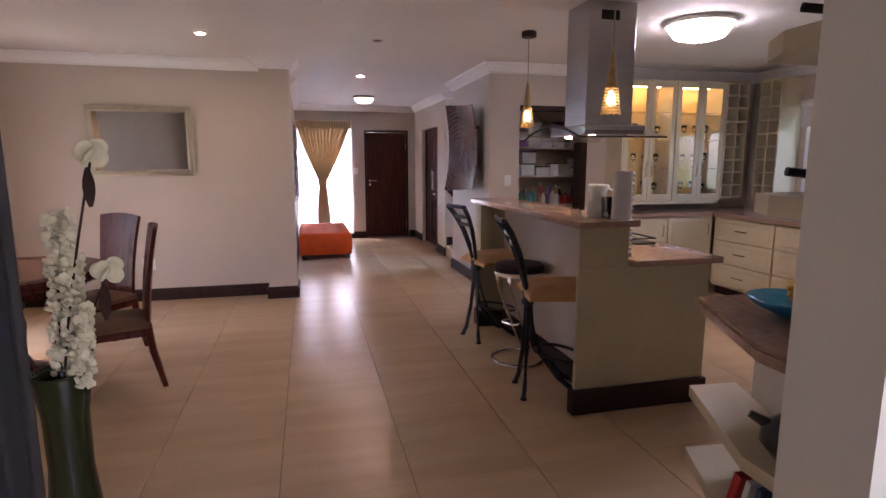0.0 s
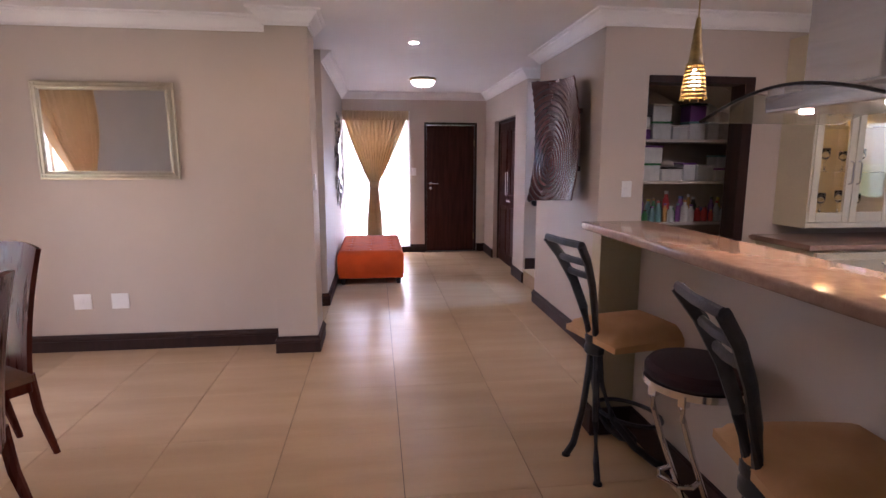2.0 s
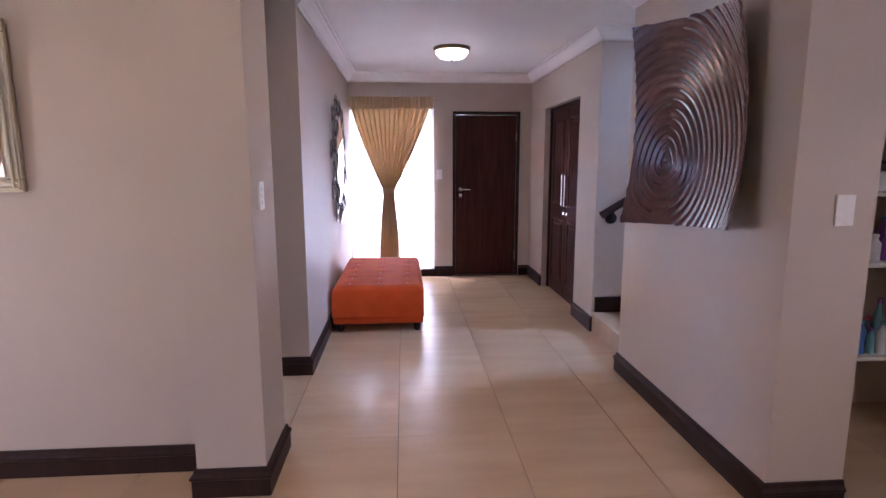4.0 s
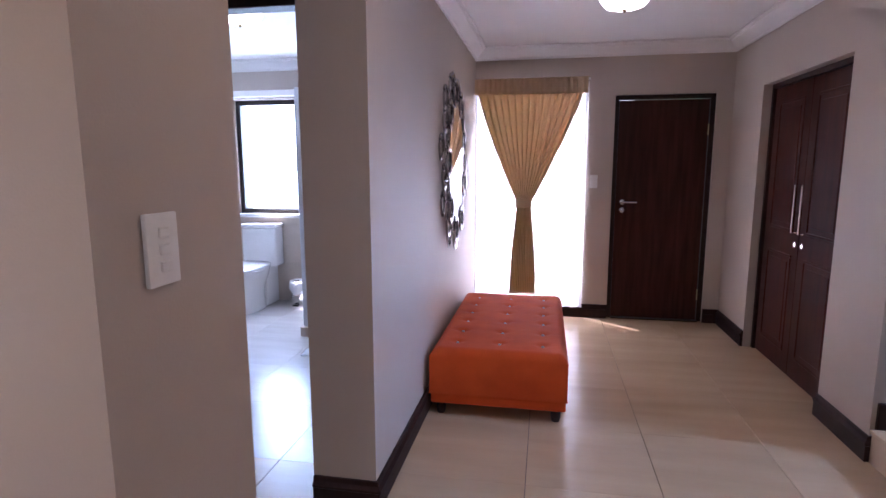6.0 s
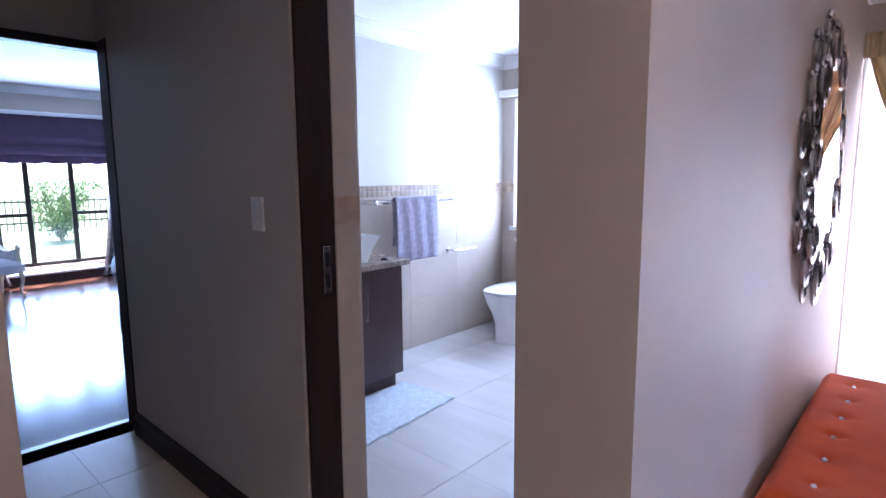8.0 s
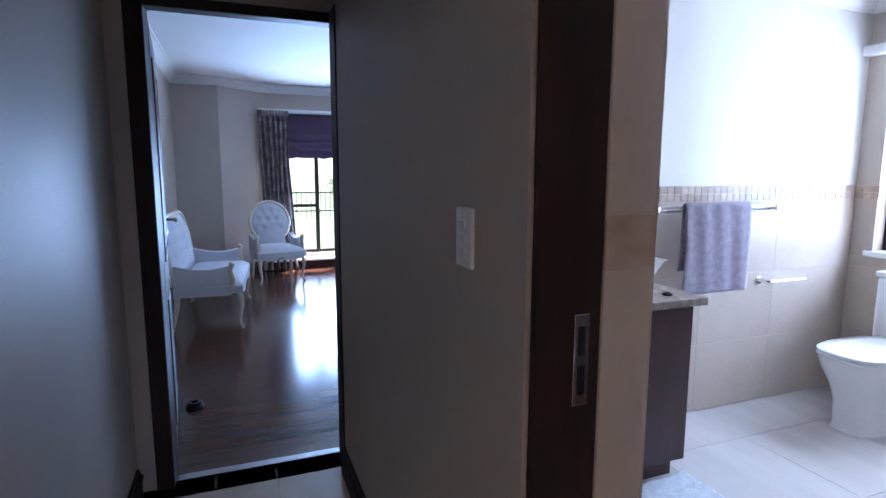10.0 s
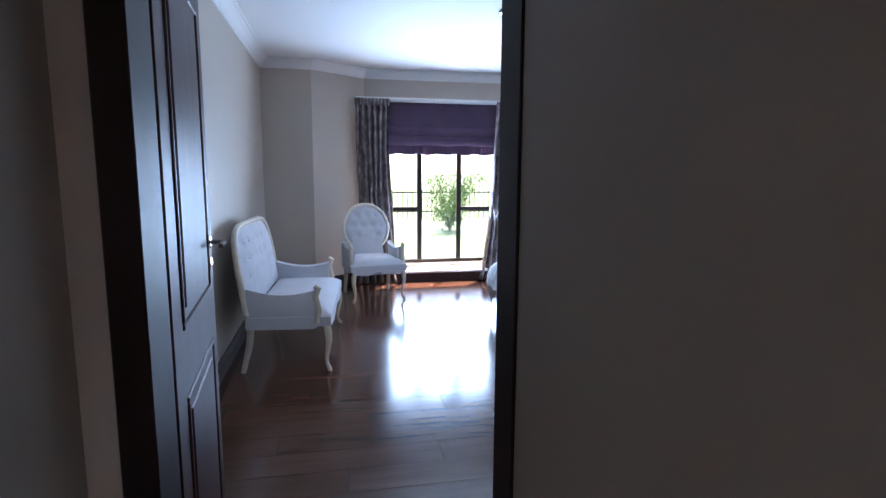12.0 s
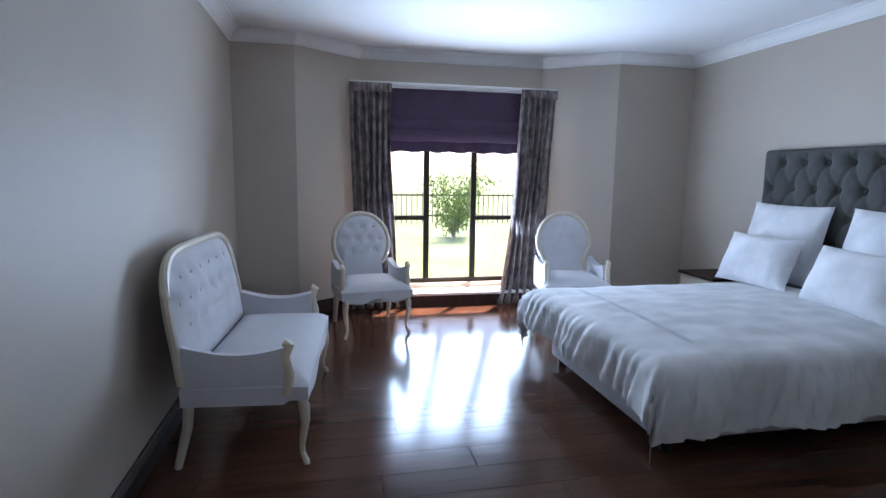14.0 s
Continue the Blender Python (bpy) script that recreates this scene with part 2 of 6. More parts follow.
def sweep(name, pts, profile, z, material, label, category, closed=False):
    """A moulding along the plan line pts (the room on its left), with mitred corners."""
    bm = bmesh.new()
    p = [Vector((x, y)) for x, y in pts]
    n = len(p)
    rings = []
    for i in range(n):
        d1 = (p[i] - p[i - 1]).normalized() if closed or i else None
        d2 = (p[(i + 1) % n] - p[i]).normalized() if closed or i < n - 1 else None
        d1, d2 = d1 or d2, d2 or d1
        n1, n2 = Vector((-d1.y, d1.x)), Vector((-d2.y, d2.x))
        m = (n1 + n2).normalized()
        m = m / max(0.3, m.dot(n1))
        rings.append([bm.verts.new((p[i].x + m.x * u, p[i].y + m.y * u, z + v)) for u, v in profile])
    for i in range(n if closed else n - 1):
        a, b = rings[i], rings[(i + 1) % n]
        for s in range(len(profile)):
            t = (s + 1) % len(profile)
            bm.faces.new((a[s], a[t], b[t], b[s]))
    if not closed:
        bm.faces.new(rings[0])
        bm.faces.new(rings[-1][::-1])
    return setting(name, bm, material, label, category)


# ---- walls ----
H, HB = 2.50, 2.65
TOP = 2.80
wall("wall_north", "x", 9.63, 9.83, 0.15, 2.60, TOP, [(0.37, 1.36, 0.10, 2.16), (1.615, 2.465, -0.05, 2.06)])
wall("wall_hall_west", "y", 0.15, 0.35, 6.68, 9.63, TOP)
wall("wall_corridor_north", "x", 6.42, 6.68, -2.60, 0.35, TOP, [(-0.782, 0.072, -0.05, 2.10)])
wall("wall_mirror", "x", 5.27, 5.53, -2.60, 0.095, TOP)
wall("wall_pier", "x", 5.05, 5.435, 0.095, 0.39, TOP)
wall("wall_bedroom_east", "y", -2.72, -2.60, 5.07, 10.15, TOP, [(5.601, 6.50, -0.05, 2.12)])
wall("wall_bath_west", "y", -2.60, -2.39, 6.68, 9.95, TOP)
wall("wall_bath_north", "x", 9.75, 9.95, -2.39, 0.15, TOP, [(-2.25, -1.20, 0.93, 2.12)])
setting("wall_bath_east", blk(0.15, 0.35, 9.83, 9.95, -0.05, TOP), WALL, "beige painted plaster wall", "wall")
wall("wall_dining_west", "y", -2.50, -2.30, -3.40, 5.27, TOP, [(2.90, 4.20, -0.05, 2.12)])
wall("wall_south", "x", -3.40, -3.20, -2.30, 6.05, TOP, [(0.4, 3.6, -0.05, 2.12)])
wall("wall_kitchen_end", "x", -0.40, -0.24, 1.31, 5.85, TOP, material=UPPER)
wall("wall_east", "y", 5.85, 6.05, -3.20, 4.77, TOP, [(2.50, 3.98, 1.05, 2.02)])
wall("wall_kitchen_north", "x", 4.77, 4.92, 2.48, 6.05, TOP, [(2.82, 3.64, -0.05, 2.07)])
wall("wall_art", "y", 2.48, 2.63, 4.92, 6.33, TOP)
wall("wall_pantry_back", "x", 5.72, 5.84, 2.63, 4.10, TOP)
wall("wall_pantry_east", "y", 4.10, 4.22, 4.92, 5.84, TOP)
wall("wall_stair_south", "x", 6.20, 6.33, 2.63, 5.70, 4.6)
wall("wall_stair_north", "x", 7.23, 7.38, 2.60, 5.70, 4.6)
wall("wall_stair_east", "y", 5.50, 5.70, 6.33, 7.23, 4.6, [(6.40, 7.16, 2.5, 3.7)])
wall("wall_hall_east", "y", 2.60, 2.78, 7.38, 9.83, TOP, [(7.74, 8.97, -0.05, 2.03)])
wall("wall_closet_back", "y", 3.10, 3.20, 7.38, 9.83, TOP)
wall("wall_bedroom_south", "x", 5.07, 5.27, -8.70, -2.72, TOP)
wall("wall_bedroom_north", "x", 9.95, 10.15, -8.70, -2.72, TOP)
for nm, poly in (("wall_bay_south", [(-7.98, 5.27), (-7.98, 5.83), (-8.45, 6.45), (-8.65, 6.45), (-8.65, 5.27)]),
                 ("wall_bay_north", [(-7.98, 9.95), (-8.65, 9.95), (-8.65, 8.42), (-8.45, 8.42), (-7.98, 9.08)])):
    setting(nm, prism(poly, -0.05, TOP), WALL, "beige painted plaster wall of the window bay", "wall")
wall("wall_bay_window", "y", -8.65, -8.45, 6.45, 8.42, TOP, [(6.66, 8.24, 0.20, 2.16)])

# ---- ceilings ----
def ceiling(name, poly, z):
    setting(name, prism(poly, z, z + 0.12), CEIL, "smooth white painted ceiling", "ceiling")


ceiling("ceiling_main", [(-2.4, -3.3), (5.95, -3.3), (5.95, 4.85), (2.56, 4.85), (2.56, 9.75), (0.25, 9.75), (0.25, 5.40), (-2.4, 5.40)], H)
ceiling("ceiling_corridor", [(-2.66, 5.40), (0.25, 5.40), (0.25, 6.52), (-2.66, 6.52)], H)
ceiling("ceiling_bath", [(-2.5, 6.52), (0.25, 6.52), (0.25, 9.85), (-2.5, 9.85)], H)
ceiling("ceiling_bedroom", [(-8.55, 5.17), (-2.66, 5.17), (-2.66, 10.05), (-8.55, 10.05)], HB)
ceiling("ceiling_pantry", [(2.56, 4.85), (4.16, 4.85), (4.16, 5.78), (2.56, 5.78)], H)
ceiling("ceiling_stair", [(3.57, 6.26), (5.6, 6.26), (5.6, 7.30), (3.57, 7.30)], 4.45)
ceiling("ceiling_stair_foot", [(2.56, 6.26), (3.45, 6.26), (3.45, 7.30), (2.56, 7.30)], H)
ceiling("ceiling_closet", [(2.70, 7.30), (3.15, 7.30), (3.15, 9.75), (2.70, 9.75)], H)
setting("wall_stair_header", blk(3.45, 3.57, 6.33, 7.23, H, 4.6), WALL, "beige painted plaster over the stair opening", "wall")

COVE = [(0, -0.105), (0.014, -0.105), (0.018, -0.088), (0.030, -0.080), (0.062, -0.042), (0.078, -0.030), (0.082, -0.018), (0.104, -0.014), (0.104, 0), (0, 0)]
for nm, pts, z, closed in (
        ("cornice_hall", [(3.45, 7.23), (2.60, 7.23), (2.60, 9.63), (0.35, 9.63), (0.35, 6.42)], H, False),
        ("cornice_dining", [(0.39, 5.435), (0.39, 5.05), (0.095, 5.05), (0.095, 5.27), (-2.30, 5.27), (-2.30, -3.2)], H, False),
        ("cornice_kitchen", [(5.85, -0.24), (5.85, 4.77), (2.48, 4.77), (2.48, 6.33), (3.45, 6.33)], H, False),
        ("cornice_bath", [(0.15, 9.75), (-2.39, 9.75), (-2.39, 6.68), (0.15, 6.68)], H, True),
        ("cornice_bedroom", [(-2.72, 9.95), (-7.98, 9.95), (-7.98, 9.08), (-8.45, 8.42), (-8.45, 6.45), (-7.98, 5.83), (-7.98, 5.27), (-2.72, 5.27)], HB, True)):
    sweep(nm, pts, COVE, z, CORNICE, "white moulded plaster cornice under the ceiling", "cornice", closed)

SKIRT = [(0, 0), (0.020, 0), (0.020, 0.080), (0.026, 0.085), (0.026, 0.096), (0.014, 0.110), (0.010, 0.128), (0, 0.128)]
for nm, pts in (
        ("baseboard_hall_north", [(1.615, 9.63), (0.35, 9.63), (0.35, 6.42), (0.074, 6.42)]),
        ("baseboard_hall_corner", [(2.60, 8.97), (2.60, 9.63), (2.465, 9.63)]),
        ("baseboard_closet_pier", [(2.75, 7.23), (2.60, 7.23), (2.60, 7.74)]),
        ("baseboard_dining", [(-2.57, 5.53), (0.095, 5.53), (0.095, 5.435), (0.39, 5.435), (0.39, 5.05), (0.095, 5.05), (0.095, 5.27), (-2.30, 5.27), (-2.30, 4.22)]),
        ("baseboard_art_wall", [(2.82, 4.77), (2.48, 4.77), (2.48, 6.33), (2.60, 6.33)]),
        ("baseboard_corridor", [(-0.784, 6.42), (-2.449, 6.42)]),
        ("baseboard_bedroom_south", [(-8.45, 6.45), (-7.98, 5.83), (-7.98, 5.27), (-2.80, 5.27), (-2.72, 5.27), (-2.72, 5.52)]),
        ("baseboard_bedroom_north", [(-2.72, 6.52), (-2.72, 9.95), (-7.98, 9.95), (-7.98, 9.08), (-8.45, 8.42)])):
    sweep(nm, pts, SKIRT, 0, DARK, "dark-stained moulded wooden baseboard along the wall", "baseboard")

# ---- floors ----
floor = setting("floor", blk(-2.66, 5.95, -3.3, 9.85, -0.06, -0.006), GROUT, "large cream porcelain floor tiles with thin dark joints", "floor")
floor_bedroom = setting("floor_bedroom", blk(-8.55, -2.66, 5.17, 10.05, -0.06, -0.012), DARK, "dark reddish-brown glossy laminate plank floor", "floor")


def tile_mesh(w, d, h, bevel, material, name):
    bm = blk(-w / 2, w / 2, -d / 2, d / 2, -h, 0)
    es = [e for e in bm.edges if all(v.co.z > -0.001 for v in e.verts)]
    bmesh.ops.bevel(bm, geom=es, offset=bevel, segments=1, affect="EDGES")
    bmesh.ops.recalc_face_normals(bm, faces=bm.faces)
    me = bpy.data.meshes.new(name)
    bm.to_mesh(me)
    bm.free()
    me.materials.append(material)
    return me


def lay_floor_tiles():
    me = tile_mesh(0.5965, 0.5992, 0.008, 0.0006, TILE, "tile")
    bath = tile_mesh(0.5975, 0.5985, 0.008, 0.0006, TILE_DAYLIT, "tile")
    rooms = [(-2.3, 5.85, -3.2, 5.27), (0.36, 2.6, 5.0, 9.63), (-2.6, 0.4, 5.53, 6.62), (-2.39, 0.15, 6.62, 9.75), (2.6, 4.1, 4.77, 5.72)]
    for i in range(-6, 9):
        for j in range(-12, 12):
            x, y = 0.66 + 0.6 * i, 3.41 + 0.6 * j
            if any(x + 0.28 > a and x - 0.28 < b and y + 0.28 > c and y - 0.28 < d for a, b, c, d in rooms):
                ob = new("tile", bath if x < 0.1 and y > 6.6 else me)
                ob.parent, ob.location = floor, (x, y, 0)


def lay_planks():
    me = tile_mesh(0.1925, 1.283, 0.012, 0.0004, PLANK, "plank")
    i, x = 0, -2.60
    while x > -8.5:
        off = (i * 0.47) % 1.285
        for j in range(-1, 5):
            y = 5.2 + off + 1.285 * j
            if y + 0.64 > 5.2 and y - 0.64 < 10:
                ob = new("plank", me)
                lo, hi = max(y - 0.6415, 5.19), min(y + 0.6415, 10.03)
                ob.parent, ob.location = floor_bedroom, (x, (lo + hi) / 2, 0)
                ob.scale.y = (hi - lo) / 1.283
        x -= 0.1945
        i += 1

# ---- doors and windows ----
ORANGE = cloth("orange_velvet", (0.50, 0.062, 0.009), scale=5, second=(0.62, 0.090, 0.013))
GOLD = cloth("gold_satin", (0.66, 0.51, 0.33), through=0.35, scale=4, second=(0.73, 0.58, 0.40))
VOILE = cloth("white_voile", (0.88, 0.88, 0.88), through=0.75, clear=0.15)
BRASS = mat("antique_brass", (0.45, 0.36, 0.2), 0.3, 1.0, scale=9, vary=0.15)
LAMPGLASS = glow("lit_lamp_glass", (1.0, 0.95, 0.86), 1.3)
BRIGHTGLASS = glow("bright_lamp_glass", (1.0, 0.93, 0.82), 5.5)
SPOT = glow("lit_downlight", (1.0, 0.74, 0.45), 150.0)
BLACK = mat("black_metal", (0.018, 0.018, 0.02), 0.45, 0.6, scale=12, vary=0.2, bump=0.05)


def lever(parent, x, y, z, way, out):
    """A lever handle on a rose with a lock rose below; way: along the door, out: away from it."""
    w, o = Vector(way), Vector(out)
    p = Vector((x, y, z))
    rot = o.to_track_quat("Z", "Y").to_matrix().to_4x4()
    h = part("door_handle", tube([p, p + o * 0.045, p + o * 0.052 + w * 0.015, p + o * 0.052 + w * 0.12], 0.009), CHROME, parent, "brushed chrome lever handle", True)
    for dz in (0, -0.075):
        part("rose", lathe([(0, 0), (0.024, 0), (0.024, 0.006), (0.012, 0.009), (0, 0.009)], 20), CHROME, h, smooth=True, at=Matrix.Translation(p + Vector((0, 0, dz))) @ rot)
    return h


def front_door():
    d = tagged(thing("door_1", "dark mahogany flush entrance door with chrome lever, shut", "door"), kind="structure")
    f = bmesh.new()
    for b in ((1.615, 1.655, 9.66, 9.78, 0, 2.06), (2.425, 2.465, 9.66, 9.78, 0, 2.06), (1.655, 2.425, 9.66, 9.78, 2.02, 2.06)):
        block(f, *b, 0.003)
    part("frame", f, DARK, d)
    part("leaf", blk(1.658, 2.422, 9.68, 9.72, 0.008, 2.016, 0.003), DOORWOOD, d)
    lever(d, 1.72, 9.68, 1.10, (1, 0, 0), (0, -1, 0))
    part("threshold", blk(1.655, 2.425, 9.62, 9.78, 0.002, 0.010), ALU, d)
    for z in (0.25, 1.75):
        part("hinge", tube([(2.424, 9.676, z - 0.05), (2.424, 9.676, z + 0.05)], 0.007), BRASS, d, smooth=True)


def panelled_leaf(w, h, t, panels, mould=0.018):
    """A leaf in the xz plane from x 0 to w, with raised panels (x0, x1, z0, z1) on both faces."""
    bm = blk(0, w, -t / 2, t / 2, 0, h, 0.002)
    for x0, x1, z0, z1 in panels:
        for s in (-1, 1):
            y = s * t / 2
            for a in ((x0, x1, z0, z0 + mould), (x0, x1, z1 - mould, z1), (x0, x0 + mould, z0 + mould, z1 - mould), (x1 - mould, x1, z0 + mould, z1 - mould)):
                block(bm, a[0], a[1], y - 0.006, y + 0.006, a[2], a[3], 0.004)
            block(bm, x0 + 0.05, x1 - 0.05, y - 0.005, y + 0.005, z0 + 0.05, z1 - 0.05, 0.004)
    return bm


def closet_doors():
    d = tagged(thing("door_2", "pair of panelled mahogany closet doors with long chrome pulls, shut", "door"), kind="structure")
    f = bmesh.new()
    for b in ((2.66, 2.76, 7.742, 7.775, 0, 2.03), (2.66, 2.76, 8.935, 8.968, 0, 2.03), (2.66, 2.76, 7.775, 8.935, 1.995, 2.03)):
        block(f, *b, 0.003)
    part("frame", f, DARK, d)
    for y0 in (7.778, 8.357):
        leaf = part("leaf", panelled_leaf(0.575, 1.985, 0.04, [(0.09, 0.485, 0.14, 0.82), (0.09, 0.485, 0.98, 1.88)]), DOORWOOD, d, at=pose(2.70, y0, 0.006, 0, 0, 90))
        y = 0.525 if y0 < 8 else 0.05
        part("pull_handle", tube([(y, 0.02, 0.98), (y, 0.05, 0.98), (y, 0.05, 1.30), (y, 0.02, 1.30)], 0.007), CHROME, leaf, "chrome bar handle", True)
        part("lock_rose", lathe([(0, 0), (0.022, 0), (0.022, 0.006), (0.008, 0.012), (0, 0.012)], 16), CHROME, leaf, smooth=True, at=pose(y, 0.02, 0.90, -90))


def bedroom_door():
    d = tagged(thing("door_3", "dark panelled wooden bedroom door standing open, chrome lever", "door"), kind="structure")
    f = bmesh.new()
    for b in ((-2.735, -2.583, 5.602, 5.675, 0, 2.12), (-2.583, -2.45, 6.414, 6.466, 0, 2.12), (-2.665, -2.583, 6.462, 6.499, 0, 2.12), (-2.665, -2.583, 5.675, 6.462, 2.075, 2.12)):
        block(f, *b, 0.004)
    part("frame", f, DARK, d)
    leaf = part("leaf", panelled_leaf(0.775, 2.05, 0.042, [(0.12, 0.67, 0.16, 0.80), (0.12, 0.67, 0.98, 1.92)]), DOORWOOD, d, at=pose(-2.758, 5.652, 0.008, 0, 0, 185.0))
    lever(leaf, 0.715, -0.021, 1.14, (-1, 0, 0), (0, -1, 0))
    lever(leaf, 0.715, 0.021, 1.14, (-1, 0, 0), (0, 1, 0))
    part("lock_plate", blk(0.7745, 0.778, -0.012, 0.012, 0.98, 1.2), CHROME, leaf)
    for z in (0.25, 1.0, 1.8):
        part("hinge", tube([(-2.744, 5.660, z - 0.05), (-2.744, 5.660, z + 0.05)], 0.007), CHROME, d, smooth=True)
    tagged(part("threshold_strip", blk(-2.69, -2.64, 5.67, 6.45, 0.001, 0.007, 0.002), STEEL), "thin metal strip between tile and laminate", "threshold", kind="structure")
    s = thing("door_stop", "round black rubber door stop ring on the floor", "door stop", at=pose(-3.50, 5.70, 0))
    part("base", lathe([(0, 0), (0.052, 0), (0.052, 0.012), (0.044, 0.018), (0, 0.018)], 24), BLACK, s, smooth=True)
    part("rubber_ring", lathe([(0.020, 0.018), (0.042, 0.018), (0.044, 0.026), (0.038, 0.034), (0.020, 0.034), (0.020, 0.018)], 24), BLACK, s, smooth=True)


def bath_door():
    d = tagged(thing("door_4", "dark wooden door frame of the bathroom with steel strike plate", "door frame"), kind="structure")
    f = bmesh.new()
    for b in ((-0.781, -0.768, 6.428, 6.560, 0, 2.10), (0.052, 0.0705, 6.505, 6.560, 0, 2.10), (-0.768, 0.052, 6.47, 6.56, 2.05, 2.10)):
        block(f, *b, 0.004)
    part("frame", f, DARK, d)
    p = part("strike_plate", blk(-0.769, -0.765, 6.505, 6.535, 1.02, 1.18, 0.001), STEEL, d)
    for za in (1.04, 1.11):
        part("latch_hole", blk(-0.7655, -0.764, 6.513, 6.527, za, za + 0.05), BLACK, p)
    part("leaf", panelled_leaf(0.70, 2.03, 0.04, [(0.11, 0.59, 0.16, 0.80), (0.11, 0.59, 0.98, 1.90)]), DOORWOOD, d, "open bathroom door leaf", at=pose(0.10, 6.70, 0.008, 0, 0, 88))
    setting("trim_bath_reveal", blk(-0.781, -0.770, 6.562, 6.665, 0, 2.098, 0.003), BATH_TILE, "beige tiled reveal beside the bathroom door", "trim")
    setting("trim_bath_reveal_band", blk(-0.780, -0.767, 6.561, 6.668, 1.25, 1.345, 0.002), MOSAIC, "brown mosaic band on the tiled reveal", "trim")


def framed_window(name, label, axis, at, lo, hi, z0, z1, bars=(), rails=(), t=0.05, material=None):
    """A window in a wall across the other axis; bars: upright places; rails: (lo, hi, z)."""
    w = tagged(thing(name, label, "window"), kind="structure")
    material = material or ALU

    def b(p, q, za, zb, d=t):
        return blk(p, q, at - d / 2, at + d / 2, za, zb, 0.003) if axis == "x" else blk(at - d / 2, at + d / 2, p, q, za, zb, 0.003)
    for p, q, za, zb in ((lo, lo + 0.05, z0, z1), (hi - 0.05, hi, z0, z1), (lo + 0.05, hi - 0.05, z0, z0 + 0.05), (lo + 0.05, hi - 0.05, z1 - 0.05, z1)):
        part("frame", b(p, q, za, zb), material, w)
    for p in bars:
        part("mullion", b(p - 0.03, p + 0.03, z0 + 0.05, z1 - 0.05, t * 0.9), material, w)
    for p, q, z in rails:
        part("transom", b(p, q, z - 0.025, z + 0.025, t * 0.8), material, w)
    xs = [lo + 0.05, *[p for p in bars], hi - 0.05]
    for p, q in zip(xs, xs[1:]):
        g = part("pane", b(p + 0.02, q - 0.02, z0 + 0.04, z1 - 0.04, 0.006), GLASS, w)
        g.visible_shadow = False
    return w


front_door()
closet_doors()
bedroom_door()
bath_door()
framed_window("window_1", "tall hall window behind a white voile curtain", "x", 9.76, 0.37, 1.36, 0.10, 2.16, (0.865,))
framed_window("window_2", "dark framed bathroom window, overexposed daylight outside", "x", 9.87, -2.25, -1.20, 0.93, 2.12, (-1.555,))
framed_window("window_3", "dark framed three-light bedroom window onto the garden", "y", -8.53, 6.66, 8.24, 0.20, 2.16, (7.16, 7.69), ((6.71, 7.13, 0.92), (7.72, 8.19, 0.92)))
framed_window("window_4", "wide glazed dining doors beside a gold curtain", "y", -2.42, 2.90, 4.20, 0.02, 2.12, (3.55,), material=WHITEPL)
framed_window("window_5", "dark framed kitchen window above the worktop", "y", 5.96, 2.50, 3.98, 1.05, 2.02, (3.25,))
framed_window("window_6", "glazed lounge doors behind the walk's start", "x", -3.30, 0.4, 3.6, 0.02, 2.12, (1.46, 2.53))
framed_window("window_7", "high stairwell window", "y", 5.60, 6.40, 7.16, 2.5, 3.7)
setting("sill_bedroom", blk(-8.52, -8.19, 6.47, 8.40, 0.118, 0.150, 0.004), CORNICE, "cream painted low window seat", "sill")
setting("trim_bay_step", prism([(-8.20, 6.40), (-8.20, 8.46), (-8.46, 8.46), (-8.46, 6.40)], -0.01, 0.116), DARK, "dark wooden riser under the bay window", "trim")
setting("sill_bath", blk(-2.29, -1.16, 9.72, 9.845, 0.895, 0.932, 0.004), CERAMIC, "white tiled bathroom window sill", "sill")
setting("trim_bath_window_head", blk(-2.39, -0.5, 9.68, 9.75, 2.14, 2.20, 0.004), CORNICE, "white rail over the bathroom window", "trim")


# ---- hall ----
def drape(name, parent, fn, nu, nv, material, label=""):
    return part(name, sheet(fn, nu, nv, thick=0.003), material, parent, label, "all")


